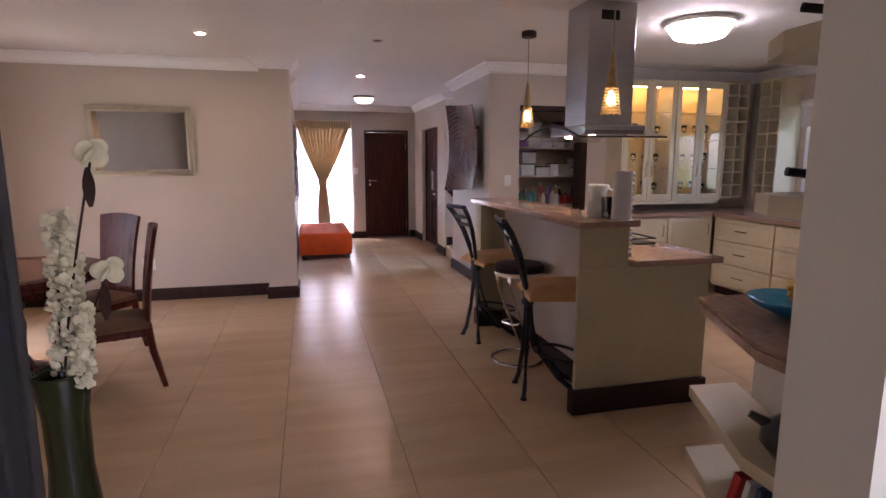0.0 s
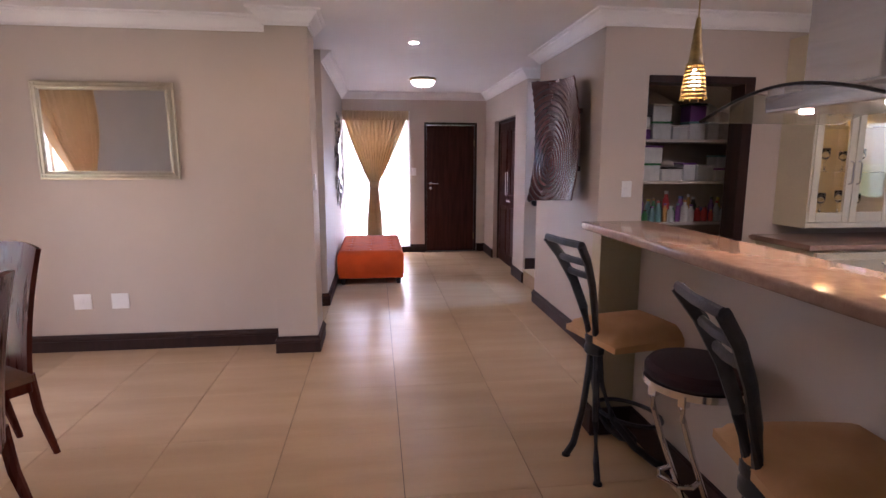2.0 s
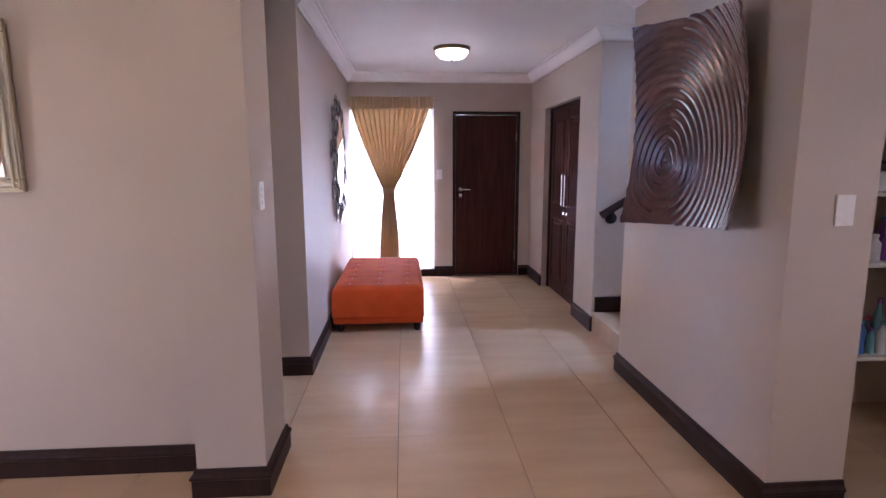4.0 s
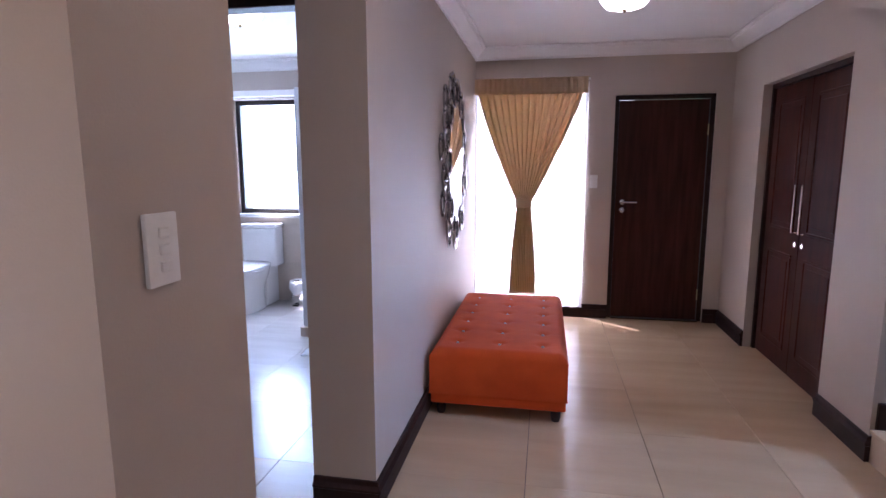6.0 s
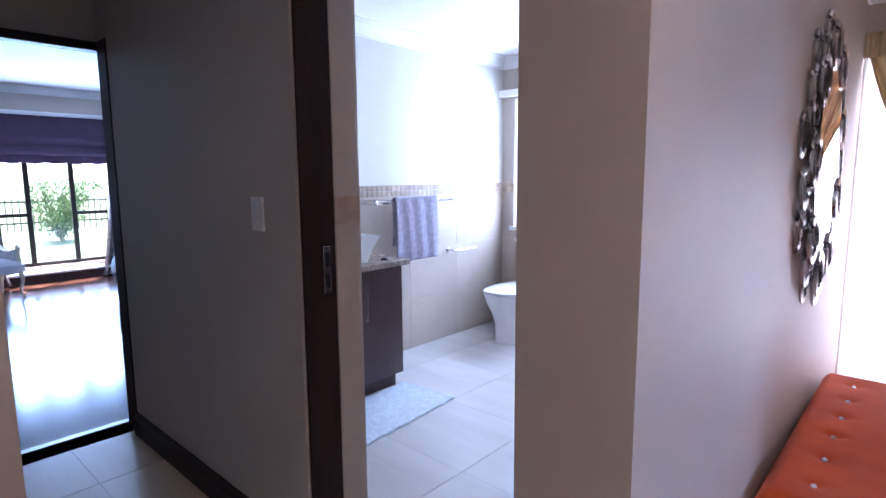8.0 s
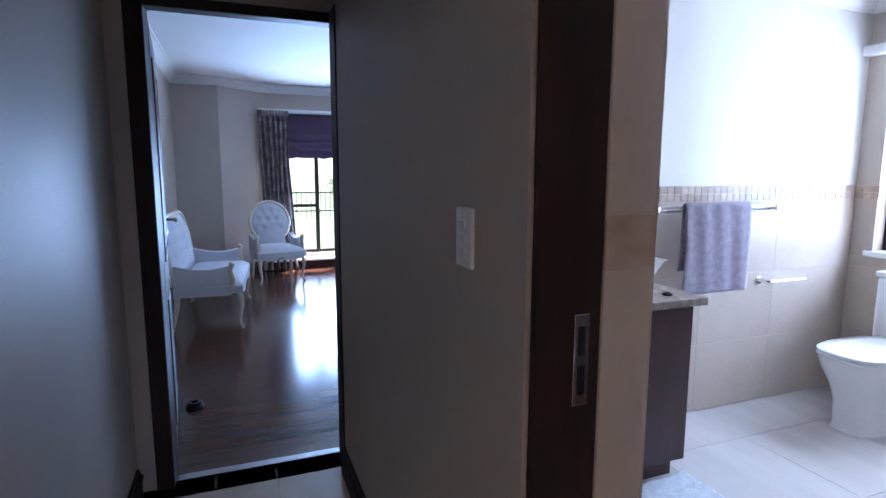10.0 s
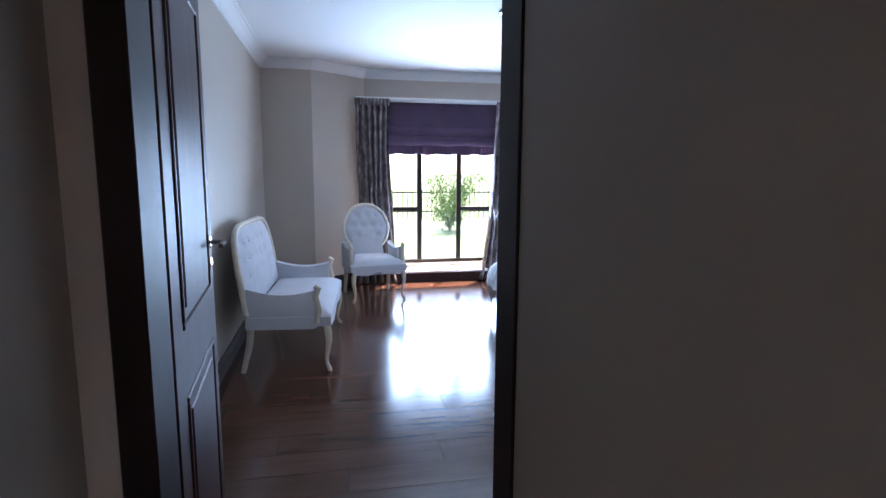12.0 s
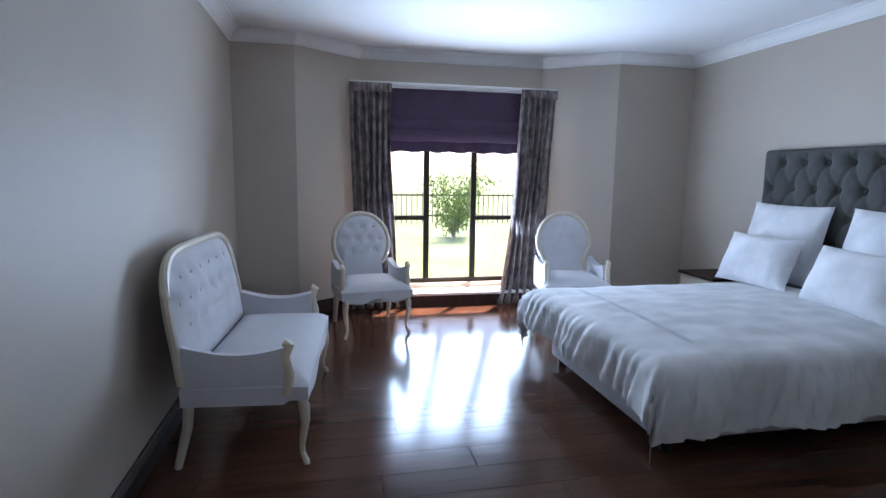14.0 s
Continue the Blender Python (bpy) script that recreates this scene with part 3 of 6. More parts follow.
def hall_curtain():
    c = thing("curtain", "gold satin curtain gathered at its middle with a tie-back", "curtain")

    def gold(u, v):
        z = 2.20 - 1.98 * v
        half = 0.50
        if v < 0.56:
            k = (v / 0.56) ** 1.25
            half = 0.50 + (0.062 - 0.50) * k
        else:
            k = min(1, (v - 0.56) / 0.44)
            half = 0.062 + 0.06 * math.sin(k * 1.6)
        cx = 0.86 - 0.04 * min(1, v / 0.56)
        s = 2 * u - 1
        fold = 0.022 * math.sin(s * 44) + 0.010 * math.sin(s * 91 + 1.3)
        top = 1.0 if v > 0.08 else 0.4
        return (cx + half * s, 9.55 + top * fold + 0.02 * (1 - abs(s)), z)
    drape("gathered_cloth", c, gold, 190, 44, GOLD)

    def head(u, v):
        s = 2 * u - 1
        return (0.86 + 0.505 * s, 9.522 + 0.008 * math.sin(s * 70), 2.215 - 0.14 * v)
    drape("pleated_heading", c, head, 150, 4, GOLD)
    part("tie_back", lathe([(0.066, -0.045), (0.078, -0.04), (0.08, 0), (0.078, 0.04), (0.066, 0.045)], 24, (0.82, 9.55, 1.09), sy=0.5), GOLD, c, "gold tie-back band", True)
    part("rail", tube([(0.34, 9.585, 2.205), (1.39, 9.585, 2.205)], 0.009), WHITEPL, c, "white curtain track", True)
    v = thing("voile_curtain", "sheer white voile hanging in front of the hall window", "curtain")

    def vo(u, w):
        s = u * 60
        return (0.36 + 1.02 * u, 9.600 + 0.010 * math.sin(s) + 0.005 * math.sin(2.3 * s), 2.18 - 2.08 * w)
    drape("sheer_cloth", v, vo, 200, 8, VOILE)


def ottoman():
    o = thing("ottoman", "orange velvet bench ottoman with rows of crystal buttons", "ottoman")
    x0, x1, y0, y1 = 0.385, 1.165, 7.32, 8.78
    part("body", blk(x0 + 0.006, x1 - 0.006, y0 + 0.006, y1 - 0.006, 0.075, 0.138, 0.014, 3), ORANGE, o, smooth=True)
    bs = [(x0 + 0.14 + 0.25 * i, y0 + 0.17 + 0.224 * j) for i in range(3) for j in range(6)]

    def top(u, v):
        x, y = x0 + (x1 - x0) * u, y0 + (y1 - y0) * v
        e = min(x - x0, x1 - x, y - y0, y1 - y)
        z = 0.405 - 0.045 * max(0, 1 - e / 0.05) ** 2
        for bx, by in bs:
            d2 = (x - bx) ** 2 + (y - by) ** 2
            z -= 0.016 * math.exp(-d2 / 0.0009)
            z -= 0.004 * math.exp(-abs(y - by) / 0.006) * math.exp(-((x - bx) / 0.07) ** 2)
        return (x, y, z + 0.002 * noise.noise(Vector((x * 9, y * 9, 0))))
    bm = sheet(top, 52, 90)
    edge = [e for e in bm.edges if e.is_boundary]
    ret = bmesh.ops.extrude_edge_only(bm, edges=edge)
    for v in ret["geom"]:
        if isinstance(v, bmesh.types.BMVert):
            v.co.z = 0.139
    part("cushion", bm, ORANGE, o, smooth=True)
    part("piping", tube([(x0, y0, 0.139), (x1, y0, 0.139), (x1, y1, 0.139), (x0, y1, 0.139)], 0.004, 6, closed=True), ORANGE, o, smooth=True)
    for bx, by in bs:
        part("button", lathe([(0, 0), (0.009, 0.001), (0.010, 0.005), (0.005, 0.010), (0, 0.011)], 8, (bx, by, 0.389)), CRYSTAL, o, "clear crystal button")
    for x in (x0 + 0.06, x1 - 0.06):
        for y in (y0 + 0.06, y1 - 0.06):
            part("foot", lathe([(0, 0), (0.022, 0), (0.028, 0.03), (0.03, 0.076), (0, 0.076)], 14, (x, y, 0)), DARK, o, smooth=True)


CRYSTAL = mat("crystal", (0.95, 0.94, 0.92), 0.12, 0.5, scale=20, vary=0.02, bump=0.0)


def oval_mirror():
    m = thing("wall_mirror", "tall oval mirror framed by interlocking silver metal ovals", "mirror")
    c = Vector((0.352, 8.30, 1.46))
    part("glass", lathe([(0, 0.0), (0.30, 0.0), (0.30, 0.006), (0, 0.006)], 40, sy=1.33), MIRROR, m, at=Matrix.Translation(c + Vector((0.03, 0, 0))) @ pose(0, 0, 0, 90, 0, 90))
    n = 18
    for row, (ry, rz, a, b, dx, shift) in enumerate(((0.37, 0.48, 0.075, 0.085, 0.03, 0), (0.44, 0.54, 0.060, 0.075, 0.012, 0.5))):
        for i in range(n):
            t = 2 * math.pi * (i + shift) / n
            cy, cz = c.y + ry * math.cos(t), c.z + rz * math.sin(t)
            ring = [(c.x + dx + 0.012 * math.sin(3 * i), cy + a * math.cos(s * math.pi / 9), cz + b * math.sin(s * math.pi / 9)) for s in range(18)]
            part("oval", tube(ring, 0.011, 6, closed=True, flat=1.6), STEEL, m, smooth=True)
    for s in (-1, 1):
        part("bracket", tube([(0.352, 8.30, 1.46 + 0.3 * s), (0.385, 8.30, 1.46 + 0.3 * s)], 0.02), STEEL, m)


def wall_art():
    a = thing("wall_art", "dark brown bent-wood relief panel carved with concentric arcs", "wall art")

    def f(u, v):
        y, z = 4.96 + 0.83 * u, 1.13 + 0.99 * v
        s, w = 2 * u - 1, 2 * v - 1
        x = 2.40 - 0.05 * s - 0.09 * s * s * (0.6 + 0.4 * w * w) - 0.02 * w * w
        d = math.hypot((y - 5.55) * 1.0, (z - 1.45) * 0.85)
        ring = (d * 25 + 0.12 * math.sin(3 * math.atan2(z - 1.45, y - 5.55))) % 1.0
        x -= 0.005 * math.exp(-((ring - 0.5) / 0.20) ** 2)
        return (x, y - 0.02 * w * s, z + 0.03 * s * w)
    part("panel", sheet(f, 170, 200, thick=0.012), ARTWOOD, a, smooth=True)
    for z in (1.4, 1.85):
        part("batten", blk(2.415, 2.478, 5.15, 5.6, z - 0.02, z + 0.02), DARK, a)


ARTWOOD = mat("carved_dark_wood", (0.050, 0.018, 0.015), 0.24, scale=7, second=(0.075, 0.030, 0.024), fine=70, bump=0.02, coat=0.3, spec=0.5)


def switch_plate(name, label, x, y, z, face, w=0.075, h=0.12, buttons=3):
    """A wall plate; face: the way it looks out of the wall, in degrees about z from -y."""
    s = thing(name, label, "light switch" if "switch" in name else "wall socket", at=pose(x, y, z, 0, 0, face))
    part("plate", blk(-w / 2, w / 2, -0.010, -0.0005, -h / 2, h / 2, 0.003, 2), WHITEPL, s, smooth=True)
    for i in range(buttons):
        zz = (i - (buttons - 1) / 2) * 0.028
        part("rocker", blk(-0.012, 0.012, -0.014, -0.009, zz - 0.009, zz + 0.009, 0.002), WHITEPL, s)
    return s


def dome_lamp(name, label, x, y, z, r, lit, rim=None, drop=0.11):
    l = thing(name, label, "ceiling light", at=pose(x, y, z))
    rim = rim or BRASS
    part("base", lathe([(0, -0.001), (r * 1.02, -0.001), (r * 1.06, -0.012), (r * 1.02, -0.03), (r * 0.93, -0.038), (0, -0.038)], 32), rim, l, "metal lamp rim", True)
    part("shade", lathe([(r * 0.95, -0.034), (r * 0.90, -0.055), (r * 0.72, -drop * 0.82), (r * 0.4, -drop * 0.97), (0, -drop)], 32), lit, l, "frosted glass bowl", "all")
    part("finial", lathe([(0, 0.012), (0.012, 0.008), (0.016, -0.004), (0.008, -0.016), (0, -0.022)], 14, (0, 0, -drop)), rim, l, smooth=True)
    return l


def downlight(x, y, lit):
    l = thing("downlight", "small round recessed ceiling downlight" + (", lit" if lit else ", unlit"), "downlight", "downlights in the ceiling", at=pose(x, y, H))
    part("ring", lathe([(0.030, -0.003), (0.046, -0.001), (0.048, -0.006), (0.040, -0.011), (0.030, -0.008), (0.030, -0.003)], 24), CHROME, l, smooth=True)
    part("bulb", lathe([(0, -0.002), (0.029, -0.002), (0.029, -0.006), (0, -0.007)], 20), SPOT if lit else STEEL, l)


def stairs():
    st = tagged(thing("stairs", "cream tiled staircase rising beside a beige wall", "stairs"), kind="structure")
    for i in range(9):
        x0 = 2.60 + 0.29 * i
        step = part("step", blk(x0, x0 + 0.40, 6.335, 7.205, max(0.0, 0.172 * (i - 0.5)) if i else 0.001, 0.172 * (i + 1) - 0.022), TILE, st)
        part("tread", blk(x0 - 0.012, x0 + 0.30, 6.335, 7.205, 0.172 * (i + 1) - 0.021, 0.172 * (i + 1), 0.003), TILE, step)
        part("stepped_skirting", blk(x0 + 0.02, x0 + 0.33, 7.206, 7.229, 0.172 * (i + 1) - 0.02, 0.172 * (i + 1) + 0.13, 0.004), DARK, st)
    h = thing("handrail", "dark wooden handrail on round wall brackets", "handrail")
    d = Vector((0.29, 0, 0.172)).normalized()
    p = Vector((2.625, 7.165, 1.005))
    part("rail", tube([p, p + d * 2.9], 0.026, 12, flat=1.2), DARK, h, smooth=True)
    for k in (0.12, 1.2, 2.3):
        q = p + d * k + Vector((0, 0, -0.09))
        part("bracket", lathe([(0, 0), (0.048, 0), (0.05, 0.006), (0.045, 0.03), (0.02, 0.045), (0, 0.045)], 18), BLACK, h, smooth=True, at=Matrix.Translation((q.x, 7.2295, q.z)) @ pose(0, 0, 0, 90))
        part("bracket_arm", tube([(q.x, 7.19, q.z), (q.x, 7.165, q.z + 0.07)], 0.012), BLACK, h, smooth=True)


hall_curtain()
ottoman()
oval_mirror()
wall_art()
stairs()
dome_lamp("ceiling_lamp", "lit frosted glass dome lamp with brass rim on the hall ceiling", 1.47, 8.10, H, 0.165, LAMPGLASS, BRASS)
dome_lamp("ceiling_lamp", "large lit frosted glass dome lamp on the kitchen ceiling", 3.44, 2.75, H, 0.245, BRIGHTGLASS, WHITEPL, 0.14)
for x, y, lit in ((1.21, 5.98, True), (1.17, 3.97, False), (-0.27, 4.05, True)):
    downlight(x, y, lit)
switch_plate("light_switch", "white double switch beside the entrance door", 1.45, 9.63, 1.29, 0, 0.07, 0.12, 2)
switch_plate("light_switch", "white three-rocker switch on the hall pier", 0.39, 5.185, 1.30, 90)
switch_plate("light_switch", "white three-rocker switch on the corridor wall", -1.02, 6.42, 1.285, 0)
switch_plate("light_switch", "white single switch beside the pantry", 2.69, 4.77, 1.255, 0, 0.075, 0.12, 1)
switch_plate("wall_socket", "white wall socket above the baseboard", -1.385, 5.27, 0.39, 0, 0.125, 0.12, 2)
switch_plate("wall_socket", "white blank socket plate above the baseboard", -1.115, 5.27, 0.39, 0, 0.125, 0.12, 0)
switch_plate("wall_socket", "white wall socket low on the corridor wall", -1.50, 5.53, 0.55, 180, 0.07, 0.12, 1)

# ---- dining ----
CHERRY = mat("cherry_veneer", (0.20, 0.055, 0.022), 0.2, scale=3, second=(0.30, 0.09, 0.035), fine=40, stretch=(1, 8, 1), bump=0.01, coat=0.5)
CHAIRWOOD = mat("polished_mahogany", (0.060, 0.013, 0.010), 0.28, spec=0.10, scale=5, second=(0.105, 0.026, 0.016), fine=50, stretch=(5, 5, 0.6))
SUEDE = cloth("brown_suede", (0.13, 0.075, 0.05), scale=6, second=(0.19, 0.11, 0.07))
SILVERLEAF = mat("silver_leaf", (0.50, 0.44, 0.34), 0.36, 0.9, scale=14, vary=0.07, fine=90, bump=0.0)
OLIVE = mat("olive_paint", (0.45, 0.40, 0.265), 0.45, scale=2, vary=0.06, fine=60, bump=0.03)
CREAMCAB = mat("cream_cabinet_paint", (0.54, 0.475, 0.33), 0.4, scale=3, vary=0.05, fine=60, bump=0.02)
GRANITE = mat("pinkish_granite", (0.30, 0.19, 0.145), 0.09, scale=26, second=(0.38, 0.26, 0.20), fine=220, bump=0.0, wear=0.12)
TAN = cloth("tan_suede", (0.48, 0.27, 0.12), scale=7, second=(0.56, 0.33, 0.16))
IRON = mat("dark_grey_iron", (0.045, 0.047, 0.055), 0.42, 0.7, scale=14, vary=0.25, fine=120, bump=0.1)
PLUM = cloth("plum_vinyl", (0.035, 0.015, 0.02), scale=9)
WICKER = mat("pierced_gold_shade", (0.30, 0.20, 0.06), 0.5, scale=30, vary=0.3, bump=0.2)
BULB = glow("warm_bulb", (1.0, 0.78, 0.42), 8.0)
WARMSTRIP = glow("cabinet_lamp", (1.0, 0.66, 0.25), 4.0)


def dining_mirror():
    m = thing("framed_mirror", "rectangular mirror in a ribbed silver-gold frame", "mirror")
    x0, x1, z0, z1 = -1.575, -0.600, 1.318, 2.020
    tilt = pose(0, 5.268, z0, 1.6)
    loc = lambda bm: bm.transform(tilt @ Matrix.Translation((0, 0, -z0))) or bm
    for a, b, c, d in ((x0, x1, z0, z0 + 0.055), (x0, x1, z1 - 0.055, z1), (x0, x0 + 0.055, z0 + 0.055, z1 - 0.055), (x1 - 0.055, x1, z0 + 0.055, z1 - 0.055)):
        bm = blk(a, b, -0.030, -0.004, c, d, 0.008, 2)
        if b - a > d - c:
            block(bm, a + 0.01, b - 0.01, -0.038, -0.028, c + 0.010, c + 0.024, 0.004)
            block(bm, a + 0.01, b - 0.01, -0.036, -0.028, d - 0.018, d - 0.008, 0.003)
        else:
            block(bm, a + 0.010, a + 0.024, -0.038, -0.028, c - 0.04, d + 0.04, 0.004)
            block(bm, b - 0.018, b - 0.008, -0.036, -0.028, c - 0.04, d + 0.04, 0.003)
        part("frame", loc(bm), SILVERLEAF, m)
    part("glass", loc(blk(x0 + 0.05, x1 - 0.05, -0.018, -0.006, z0 + 0.05, z1 - 0.05)), MIRROR, m)
    bead = bmesh.new()
    for i in range(80):
        t = i / 80
        for zz in (z0 + 0.060, z1 - 0.060):
            block(bead, x0 + 0.06 + t * 0.855, x0 + 0.067 + t * 0.855, -0.024, -0.017, zz - 0.004, zz + 0.004)
    for i in range(54):
        zz = z0 + 0.06 + i * 0.0108
        for xx in (x0 + 0.060, x1 - 0.060):
            block(bead, xx - 0.004, xx + 0.004, -0.024, -0.017, zz, zz + 0.007)
    part("beading", loc(bead), SILVERLEAF, m)


def dining_table():
    t = thing("dining_table", "round polished cherry dining table with dark rim on a pedestal", "table", at=pose(-1.43, 3.05, 0))
    part("tabletop", lathe([(0, 0.722), (0.50, 0.722), (0.50, 0.760), (0, 0.760)], 48), CHERRY, t, smooth=True)
    part("rim", lathe([(0.50, 0.700), (0.60, 0.700), (0.615, 0.715), (0.615, 0.745), (0.602, 0.762), (0.50, 0.762), (0.50, 0.700)], 48), CHAIRWOOD, t, "dark mahogany rim", True)
    part("apron", lathe([(0.47, 0.64), (0.49, 0.64), (0.49, 0.722), (0.47, 0.722), (0.47, 0.64)], 40), CHAIRWOOD, t, smooth=True)
    part("pedestal", lathe([(0.30, 0.0), (0.31, 0.03), (0.30, 0.06), (0.16, 0.10), (0.11, 0.2), (0.13, 0.4), (0.10, 0.55), (0.2, 0.68), (0.2, 0.721), (0, 0.721)], 32), CHAIRWOOD, t, smooth=True)


def dining_chair():
    """Stands at the origin and faces +x; the back is at -x."""
    c = thing("dining_chair", "dark mahogany dining chair with tall curved back and brown suede seat", "chair", "chairs round the dining table")

    def back(u, v):
        z = 0.40 + 0.64 * v
        w = 0.17 + 0.035 * v ** 2
        s = 2 * u - 1
        x = -0.205 - 0.03 * v - 0.055 * v * v - 0.02 * (1 - s * s)
        return (x, s * w, z + 0.02 * (1 - s * s) * v)
    part("backrest", sheet(back, 14, 16, thick=0.022), CHAIRWOOD, c, smooth=True)

    def seat(u, v):
        s, w = 2 * u - 1, 2 * v - 1
        e = max(abs(s), abs(w))
        return (0.01 + s * 0.215, w * (0.20 + 0.012 * s), 0.475 - 0.035 * e ** 6 + 0.010 * (1 - s * s) * (1 - w * w))
    bm = sheet(seat, 18, 18)
    ret = bmesh.ops.extrude_edge_only(bm, edges=[e for e in bm.edges if e.is_boundary])
    for v in ret["geom"]:
        if isinstance(v, bmesh.types.BMVert):
            v.co.z = 0.41
    part("seat", bm, SUEDE, c, smooth=True)
    f = blk(-0.19, 0.21, -0.19, -0.168, 0.36, 0.408, 0.003)
    block(f, -0.19, 0.21, 0.168, 0.19, 0.36, 0.408, 0.003)
    block(f, 0.188, 0.21, -0.168, 0.168, 0.36, 0.408, 0.003)
    block(f, -0.20, -0.18, -0.168, 0.168, 0.36, 0.408, 0.003)
    part("seat_frame", f, CHAIRWOOD, c)
    for y in (-0.165, 0.165):
        part("leg", tube([(0.19, y, 0.40), (0.192, y, 0.2), (0.20, y * 1.03, 0)], [0.024, 0.021, 0.016], 8), CHAIRWOOD, c, smooth=True)
        part("leg", tube([(-0.195, y, 0.44), (-0.215, y, 0.25), (-0.27, y * 1.05, 0)], [0.024, 0.023, 0.016], 8), CHAIRWOOD, c, smooth=True)
    return c


def flower_vase():
    v = thing("floor_vase", "tall dark green glass floor vase with dried white flowers", "vase", at=pose(-0.055, 0.462, 0))
    part("vase_body", lathe([(0, 0), (0.075, 0), (0.085, 0.05), (0.09, 0.2), (0.068, 0.5), (0.048, 0.72), (0.050, 0.86), (0.063, 0.955), (0.060, 0.965), (0.052, 0.95), (0.040, 0.86), (0.04, 0.7), (0.055, 0.5), (0.07, 0.2), (0, 0.02)], 28), GREENGLASS, v, "dark green glass body", "all")
    rnd = random.Random(3)
    for k, (x, y, z0, h, r) in enumerate(((0.028, 0.0, 0.93, 0.42, 0.025), (0.0, 0.02, 0.93, 0.40, 0.031), (0.045, -0.02, 0.93, 0.20, 0.026), (0.02, 0.03, 0.93, 0.30, 0.028))):
        bm = bmesh.new()
        for i in range(190):
            t = rnd.random()
            a = rnd.random() * 6.283
            rr = r * (0.4 + 0.6 * rnd.random()) * (1 - 0.5 * t)
            p = Vector((x + t * x * 0.8 + rr * math.cos(a), y + t * y * 0.8 + rr * math.sin(a), z0 + h * t))
            bmesh.ops.create_icosphere(bm, subdivisions=1, radius=0.007 + 0.007 * rnd.random(), matrix=Matrix.Translation(p) @ pose(0, 0, 0, rnd.random() * 90, rnd.random() * 90, 0) @ Matrix.Diagonal((1, 0.55, 1.3, 1)))
        part("flower_spike", bm, PETAL, v, "dried cream flower spike", True)
    for sx, sy, top in ((0.115, -0.02, 0.585), (0.105, 0.01, 0.31)):
        pts = [Vector((0.0 + sx * (i / 6) ** 1.3 * (1 if top > 0.5 else 1.1), sy * i / 6, 0.88 + top * i / 6)) for i in range(7)]
        stem = part("stem", tube(pts, 0.003, 6), DARK, v, smooth=True)
        bm = bmesh.new()
        tip = pts[-1]
        for i in range(9):
            a = i * 2.4
            bmesh.ops.create_icosphere(bm, subdivisions=2, radius=0.021, matrix=Matrix.Translation(tip + Vector((0.016 * math.cos(a), 0.016 * math.sin(a), 0.003 * i))) @ pose(0, 0, 0, 35 * math.sin(a), 35 * math.cos(a), a * 57) @ Matrix.Diagonal((1, 0.35, 1.0, 1)))
        part("blossom", bm, PETAL, stem, "dried white blossom", True)
        lf = sheet(lambda u, w: tuple(tip + Vector((-0.01 + 0.02 * (w - 0.5) * math.sin(u * 3.14), 0.02 * (w - 0.5), -0.02 - 0.09 * u))), 6, 2, thick=0.001)
        part("leaf", lf, DARK, stem, "brown dried leaf", True)


GREENGLASS = mat("dark_green_glass", (0.013, 0.015, 0.006), 0.12, 0.0, scale=4, second=(0.024, 0.026, 0.010), bump=0.0, coat=0.15, spec=0.3)
PETAL = mat("dried_petal", (0.58, 0.53, 0.39), 0.85, scale=20, vary=0.12)


